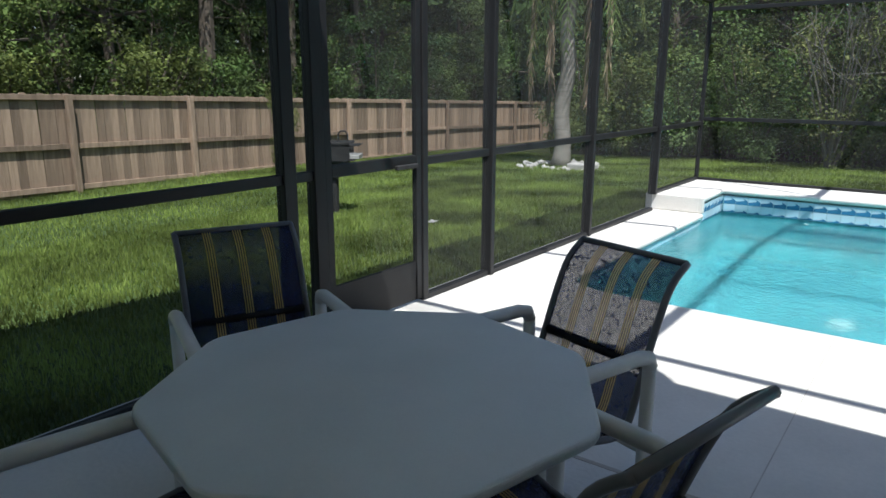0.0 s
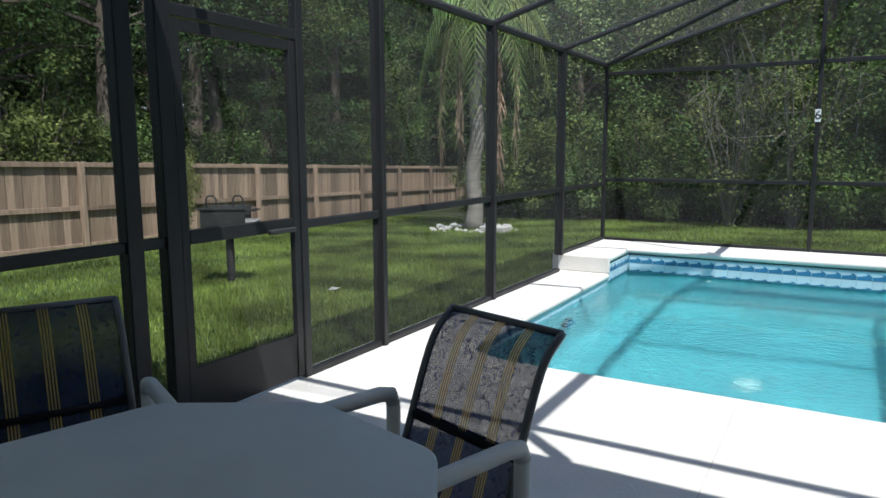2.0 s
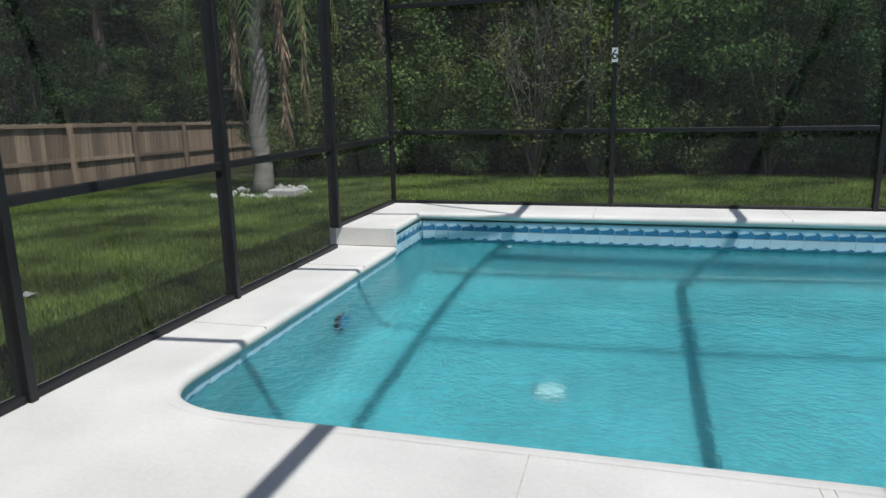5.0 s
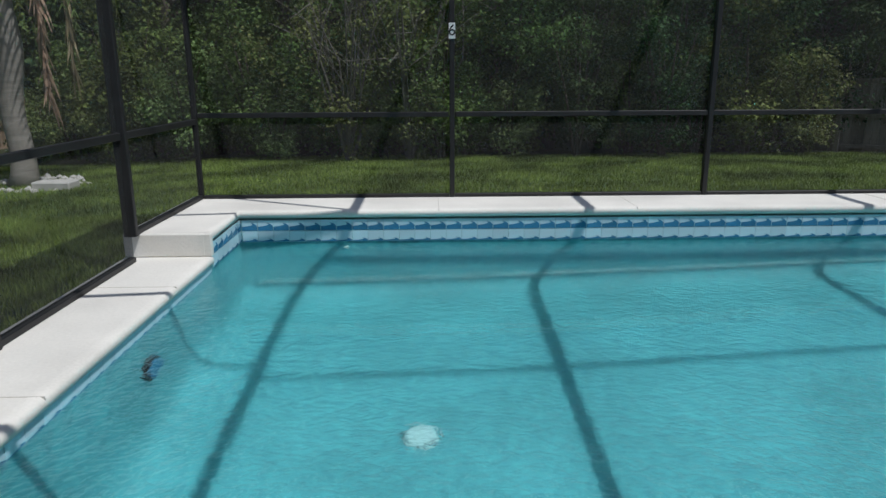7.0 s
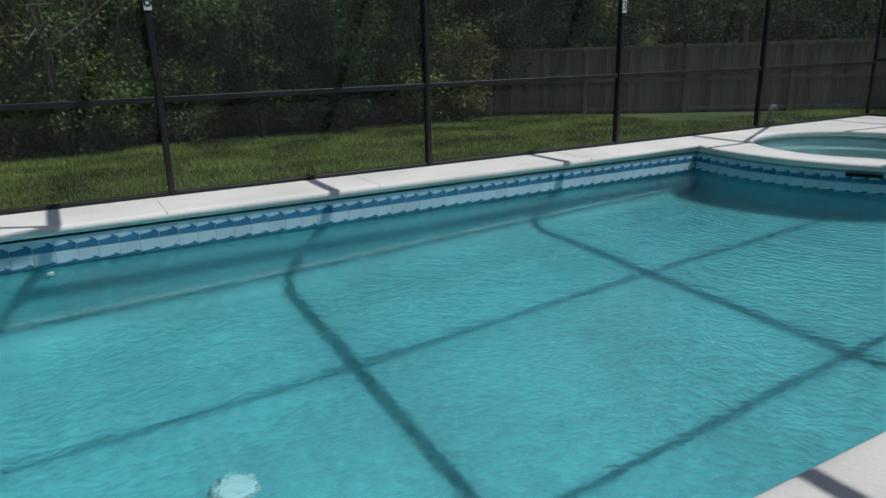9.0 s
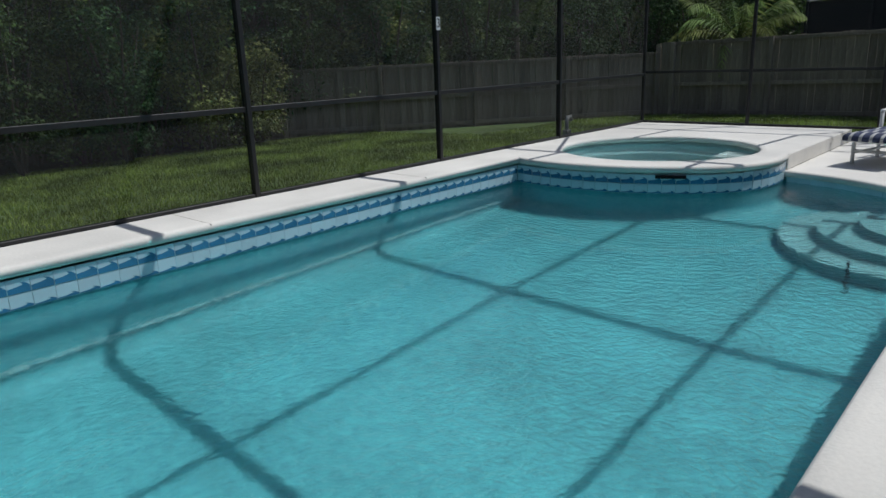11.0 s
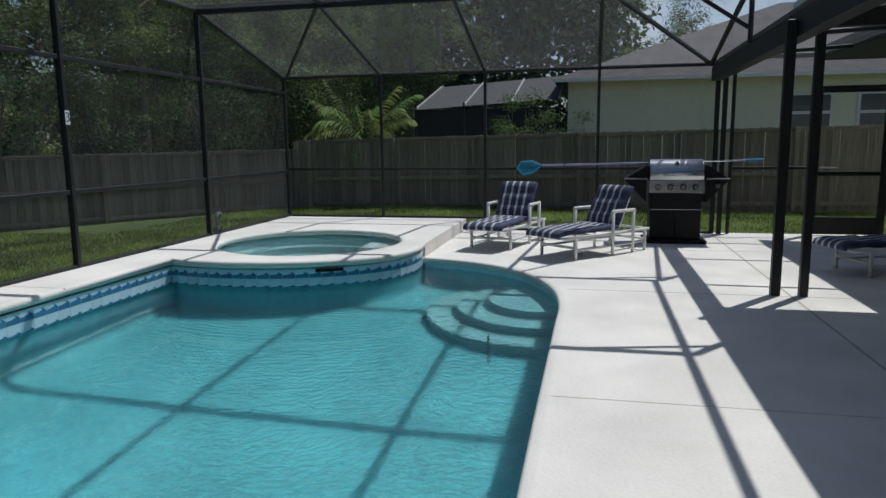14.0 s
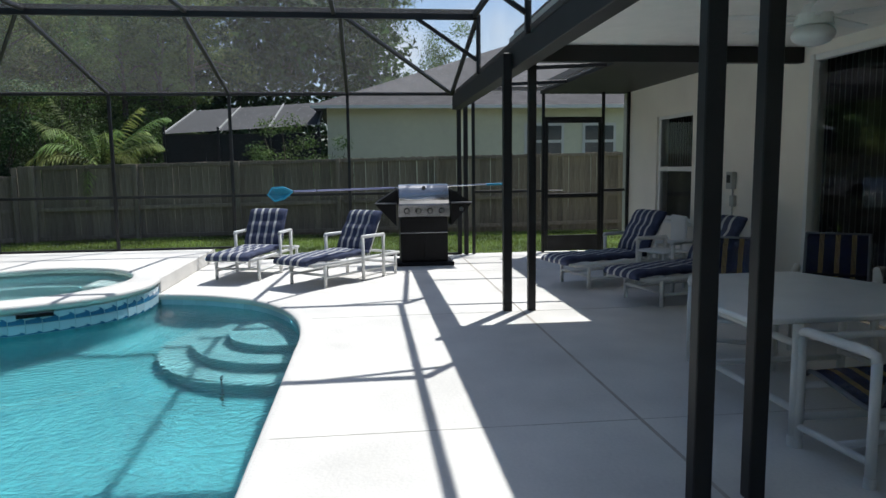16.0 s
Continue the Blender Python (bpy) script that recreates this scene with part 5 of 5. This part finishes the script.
# gas grill, its front towards -x
g = thing("gas_grill", "black gas grill with a stainless hood and folding side shelves", "grill", pose(9.58, 3.19, 0))
part("cabinet", boxed((0.03, -0.37, 0.06), (0.50, 0.37, 0.76), 0.012), BLACK, g)
part("base", boxed((-0.05, -0.46, 0.0), (0.55, 0.46, 0.06), 0.012), BLACK, g)
for y0, y1 in ((-0.365, -0.004), (0.004, 0.365)):
    part("cabinet_door", boxed((0.012, y0, 0.08), (0.032, y1, 0.505), 0.005), BLACK, g)
part("door_trim", boxed((0.008, -0.37, 0.508), (0.032, 0.37, 0.522), 0.003), STEEL, g, "thin bright trim over the doors")
part("drawer_front", boxed((0.014, -0.365, 0.526), (0.034, 0.365, 0.755), 0.006), BLACK, g)
pan = part("control_panel", bar(bmesh.new(), (-0.005, -0.40, 0.86), (-0.005, 0.40, 0.86), 0.05, 0.19, 0.008), STEEL, g, "stainless control panel")
for k in range(4):
    y = -0.27 + 0.18 * k
    knob = part("knob", tubed([(-0.03, y, 0.86), (-0.07, y, 0.86)], 0.033, 16), CHROME, pan)
    part("bezel", tubed([(-0.028, y, 0.86), (-0.034, y, 0.86)], 0.045, 16), BLACK, knob)
bm = bmesh.new()
prof = smooth_line([(0.0, 0.955), (-0.015, 1.06), (0.03, 1.18), (0.12, 1.25), (0.30, 1.265), (0.44, 1.20), (0.50, 0.955)], 3)
ends = [[bm.verts.new((x, y, z)) for x, z in prof] for y in (-0.385, 0.385)]
for k in range(len(prof) - 1):
    bm.faces.new((ends[0][k], ends[1][k], ends[1][k + 1], ends[0][k + 1]))
bm.faces.new(ends[0])
bm.faces.new(ends[1][::-1])
bmesh.ops.recalc_face_normals(bm, faces=bm.faces)
lid = part("lid", bm, STEEL, g, "bright stainless hood")
part("handle", tubed([(-0.075, -0.30, 1.045), (-0.075, 0.30, 1.045)], 0.016, 12), CHROME, lid, smooth=True)
for y in (-0.28, 0.28):
    part("bracket", tubed([(-0.075, y, 1.045), (-0.01, y, 1.045)], 0.012, 8), CHROME, lid)
part("thermometer", tubed([(0.055, 0.0, 1.20), (0.035, 0.0, 1.213)], 0.03, 14), INK, lid)
for s in (-1, 1):
    part("lid_end", boxed((-0.012, s * 0.386, 0.95), (0.50, s * 0.43, 1.21), 0.03), BLACK, g)
    bm = bmesh.new()
    vs = [bm.verts.new(p) for p in ((0.05, s * 0.43, 0.62), (0.47, s * 0.43, 0.62), (0.47, s * 0.74, 0.95), (0.05, s * 0.74, 0.95), (0.05, s * 0.43, 1.18), (0.47, s * 0.43, 1.18), (0.05, s * 0.74, 0.985), (0.47, s * 0.74, 0.985))]
    for f in ((0, 1, 2, 3), (4, 6, 7, 5), (0, 3, 6, 4), (1, 5, 7, 2), (3, 2, 7, 6), (0, 4, 5, 1)):
        bm.faces.new([vs[i] for i in f])
    bmesh.ops.recalc_face_normals(bm, faces=bm.faces)
    shelf = part("side_shelf", bm, BLACK, g, "black folding side shelf")
    part("shelf_edge", boxed((0.0, s * 0.40, 0.965), (0.05, s * 0.76, 0.99), 0.006), SLING_RAIL, shelf, "worn grey shelf edge")
part("burner_knob", tubed([(0.05, -0.58, 0.88), (-0.02, -0.58, 0.88)], 0.034, 14), CHROME, g)
for y in (-0.36, 0.36):
    for x in (0.02, 0.46):
        part("castor", tubed([(x, y - 0.02, 0.03), (x, y + 0.02, 0.03)], 0.03, 10), INK, g)

net = thing("leaf_net", "blue leaf skimmer net on a long pole hung on the screen", "pool net")
part("pole", tubed([(10.78, 5.28, 1.15), (10.78, 3.6, 1.18)], 0.018, 8), POLE_BLUE, net)
part("pole", tubed([(10.78, 3.6, 1.18), (10.78, 1.72, 1.225)], 0.014, 8), CHROME, net)
part("grip", tubed([(10.78, 2.0, 1.22), (10.78, 1.72, 1.226)], 0.018, 8), NET_BLUE, net)
hoop = [(10.76, 5.30, 1.15), (10.75, 5.45, 1.22), (10.74, 5.64, 1.21), (10.74, 5.71, 1.10), (10.74, 5.60, 0.99), (10.75, 5.44, 1.03), (10.76, 5.30, 1.15)]
part("hoop", tubed(hoop, 0.016, 8), NET_BLUE, net)
bm = bmesh.new()
rim = [bm.verts.new(p) for p in hoop[:-1]]
deep = bm.verts.new((10.84, 5.50, 1.08))
for k in range(6):
    bm.faces.new((rim[k], rim[(k + 1) % 6], deep))
part("net_bag", bm, woven("net_cloth", (0.03, 0.30, 0.48), 0.35), net)
for y in (4.9, 2.2):
    part("hook", tubed([(10.85, y, 1.15), (10.76, y, 1.14), (10.76, y, 1.2)], 0.008, 6), BRONZE, net)

fan = thing("ceiling_fan", "white ceiling fan with a round light bowl", "fan", pose(3.70, 0.90, 0))
part("down_rod", tubed([(0, 0, 2.60), (0, 0, CEIL)], 0.02, 10), WHITE_PAINT, fan)
part("motor", disc(disc(bmesh.new(), (0, 0), 0.10, 2.56, 2.63, 20, 0.06), (0, 0), 0.13, 2.48, 2.56, 20, 0.12), WHITE_PAINT, fan)
bowl = bmesh.new()
bmesh.ops.create_uvsphere(bowl, u_segments=18, v_segments=10, radius=0.145)
for v in bowl.verts:
    v.co.z = v.co.z * 0.55 + 2.42
part("light_bowl", bowl, PVC, fan, "white glass bowl", smooth=True)
for k in range(5):
    a = radians(72 * k + 10)
    d = Vector((math.cos(a), math.sin(a), 0))
    part("blade", bar(bmesh.new(), d * 0.18 + Vector((0, 0, 2.545)), d * 0.66 + Vector((0, 0, 2.545)), 0.13, 0.008, 0.003), WHITE_PAINT, fan)
    part("blade_arm", bar(bmesh.new(), d * 0.10 + Vector((0, 0, 2.535)), d * 0.24 + Vector((0, 0, 2.535)), 0.04, 0.01, 0.002), WHITE_PAINT, fan)

park = thing("park_grill", "weathered iron pedestal barbecue standing on the lawn", "barbecue", pose(-6.36, 6.55, -0.19, 0, 0, 35))
part("pedestal", tubed([(0, 0, -0.05), (0, 0, 0.70)], 0.05, 10), IRON, park)
part("collar", boxed((-0.20, -0.14, 0.68), (0.20, 0.14, 0.72), 0.01), IRON, park)
bm = bmesh.new()
for a, b in (((-0.30, -0.20, 0.72), (0.30, 0.20, 0.735)), ((-0.30, -0.20, 0.735), (0.24, -0.185, 0.95)), ((-0.30, 0.185, 0.735), (0.24, 0.20, 0.95)), ((-0.30, -0.185, 0.735), (-0.285, 0.185, 0.95))):
    box(bm, a, b, 0.003)
part("fire_box", bm, IRON, park)
part("rim", bar(bmesh.new(), (-0.31, -0.205, 0.95), (0.25, -0.205, 0.95), 0.02, 0.03, 0.004), IRON, park)
part("rim", bar(bmesh.new(), (-0.31, 0.205, 0.95), (0.25, 0.205, 0.95), 0.02, 0.03, 0.004), IRON, park)
grate = part("fire_grate", boxed((-0.27, -0.18, 0.915), (0.36, -0.17, 0.925)), IRON, park)
for k in range(12):
    y = -0.17 + 0.031 * k
    part("grate_bar", boxed((-0.27, y - 0.005, 0.915), (0.36, y + 0.005, 0.925)), IRON, grate)
for x in (-0.22, 0.10):
    part("handle", tubed([(x, -0.19, 0.93), (x, -0.19, 1.07), (x + 0.03, -0.19, 1.11), (x + 0.09, -0.19, 1.11), (x + 0.12, -0.19, 1.07), (x + 0.12, -0.19, 0.93)], 0.011, 8), IRON, park)
part("pale_inset", boxed((0.10, -0.16, 0.745), (0.36, 0.16, 0.80), 0.006), GREY_BOX, park, "pale block in the open end")

bm = bmesh.new()
vs = [bm.verts.new(p) for p in ((-0.06, -0.04, 0.0), (0.05, -0.05, 0.015), (0.07, 0.03, 0.03), (0.0, 0.06, 0.012), (-0.05, 0.03, 0.035))]
mid = bm.verts.new((0.0, 0.0, 0.03))
for k in range(5):
    bm.faces.new((vs[k], vs[(k + 1) % 5], mid))
bmesh.ops.solidify(bm, geom=bm.faces[:], thickness=0.004)
solid("paper_scrap", bm, PLATE, "small crumpled white paper scrap lying on the lawn", "litter", m=pose(-4.70, 6.55, ground_z(-4.70, 6.55) + 0.03))

vent = thing("standpipe", "short grey bent standpipe outside the screen", "pipe", pose(8.70, 10.32, -0.16))
part("pipe", tubed([(0, 0, -0.1), (0, 0, 0.56), (0.03, 0, 0.62), (0.10, 0, 0.62), (0.13, 0, 0.56)], 0.032, 10), GREY_BOX, vent, smooth=True)
part("valve", boxed((-0.06, -0.05, 0.30), (0.06, 0.05, 0.42), 0.01), GREY_BOX, vent)
skim = thing("skimmer_lid", "round white skimmer lid set in the deck", "lid", pose(0.91, 4.38, 0.0))
part("ring", disc(bmesh.new(), (0, 0), 0.17, 0.0, 0.003, 32), DECK, skim)
part("cover", disc(bmesh.new(), (0, 0), 0.155, 0.003, 0.006, 32), PVC, skim)
for sx in (-0.06, 0.06):
    part("finger_slot", boxed((sx - 0.025, -0.01, 0.006), (sx + 0.025, 0.01, 0.0075)), INK, skim)

for x, ch in ((NX[1], "6"), (NX[3], "3")):
    sg = thing("depth_marker", "small white plate with a black numeral on the cage post", "sign", pose(x, YN - 0.042, 1.86, 90, 0, 0))
    part("plate", boxed((-0.032, -0.075, 0.0), (0.032, 0.075, 0.004)), PLATE, sg)
    cu = bpy.data.curves.new("numeral", "FONT")
    cu.body, cu.size, cu.align_x, cu.align_y, cu.extrude = ch, 0.15, "CENTER", "CENTER", 0.001
    tmp = new("numeral", cu)
    bpy.context.view_layer.update()
    me = bpy.data.meshes.new_from_object(tmp.evaluated_get(bpy.context.evaluated_depsgraph_get()))
    bpy.data.objects.remove(tmp)
    me.materials.clear()
    me.materials.append(INK)
    part("numeral", me, None, sg).location = (0, 0, 0.006)


# ---- fences: boards one by one ----
def board_mesh(name, w, h, mat):
    bm = bmesh.new()
    c = 0.03
    fr = [(-w / 2, 0), (w / 2, 0), (w / 2, h - c), (w / 2 - c, h), (-w / 2 + c, h), (-w / 2, h - c)]
    a = [bm.verts.new((x, -0.009, z)) for x, z in fr]
    b = [bm.verts.new((x, 0.009, z)) for x, z in fr]
    bm.faces.new(a)
    bm.faces.new(b[::-1])
    for k in range(6):
        bm.faces.new((a[k], b[k], b[(k + 1) % 6], a[(k + 1) % 6]))
    bmesh.ops.recalc_face_normals(bm, faces=bm.faces)
    return finish(name, bm, mat)


def fence(label, p, q, zp, zq, height, mat, front, spacing=2.44, k0=0.0):
    """A board fence from p to q; its posts and rails on the side front (+1: left of the way)."""
    f = thing("fence", label, "fence", kind="structure")
    p, q = Vector(p), Vector(q)
    d = q - p
    n = d.length
    d.normalize()
    nrm = Vector((-d.y, d.x)) * front
    yaw = math.degrees(math.atan2(d.y, d.x))
    mesh = board_mesh("board", 0.138, height, mat)
    at = 0.07
    rnd = random.Random(int(abs(p.x * 10)) + 3)
    while at < n:
        c = p + d * at
        ob = new("board", mesh)
        ob.parent = f
        ob.matrix_basis = pose(c.x - nrm.x * rnd.uniform(0, 0.008), c.y - nrm.y * rnd.uniform(0, 0.008), zp + (zq - zp) * at / n + rnd.uniform(-0.02, 0.02), 0, rnd.uniform(-0.5, 0.5), yaw + rnd.uniform(-1, 1))
        at += 0.142
    s = k0
    last = None
    while s < n + 0.1:
        c = p + d * min(s, n) + nrm * 0.10
        z = zp + (zq - zp) * min(s, n) / n
        part("post", boxed((-0.05, -0.05, -0.25), (0.05, 0.05, height + 0.0), 0.006), mat, f).matrix_basis = pose(c.x, c.y, z, 0, 0, yaw)
        if last is not None:
            for h, w in ((height - 0.05, 0.09), (0.92, 0.09), (0.22, 0.09)):
                a, b = last[0] - nrm * 0.055, c - nrm * 0.055
                part("rail", bar(bmesh.new(), (a.x, a.y, last[1] + h), (b.x, b.y, z + h), 0.04, w, 0.004), mat, f)
        last = (c, z)
        s += spacing
    return f


fence("weathered cedar board fence, sunlit, rails facing the yard", (-11.42, 0.85), (-13.7, 27.0), -0.32, -0.95, 1.78, FENCE_WOOD, -1)
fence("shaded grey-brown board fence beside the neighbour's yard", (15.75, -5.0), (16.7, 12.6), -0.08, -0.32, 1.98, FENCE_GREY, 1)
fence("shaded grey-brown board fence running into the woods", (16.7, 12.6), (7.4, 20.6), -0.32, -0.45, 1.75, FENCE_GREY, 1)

# ---- waterline tiles ----
deep_tile, pale_tile = tile_mesh("wave_tile", True), tile_mesh("pale_tile", False)
tile_run(HIGH_EDGE, 0.0535, deep_tile, pool)
tile_run(HIGH_EDGE, -0.0555, pale_tile, pool)
tile_run(LOW_EDGE[::1], -0.1105 + 0.0, pale_tile, pool)
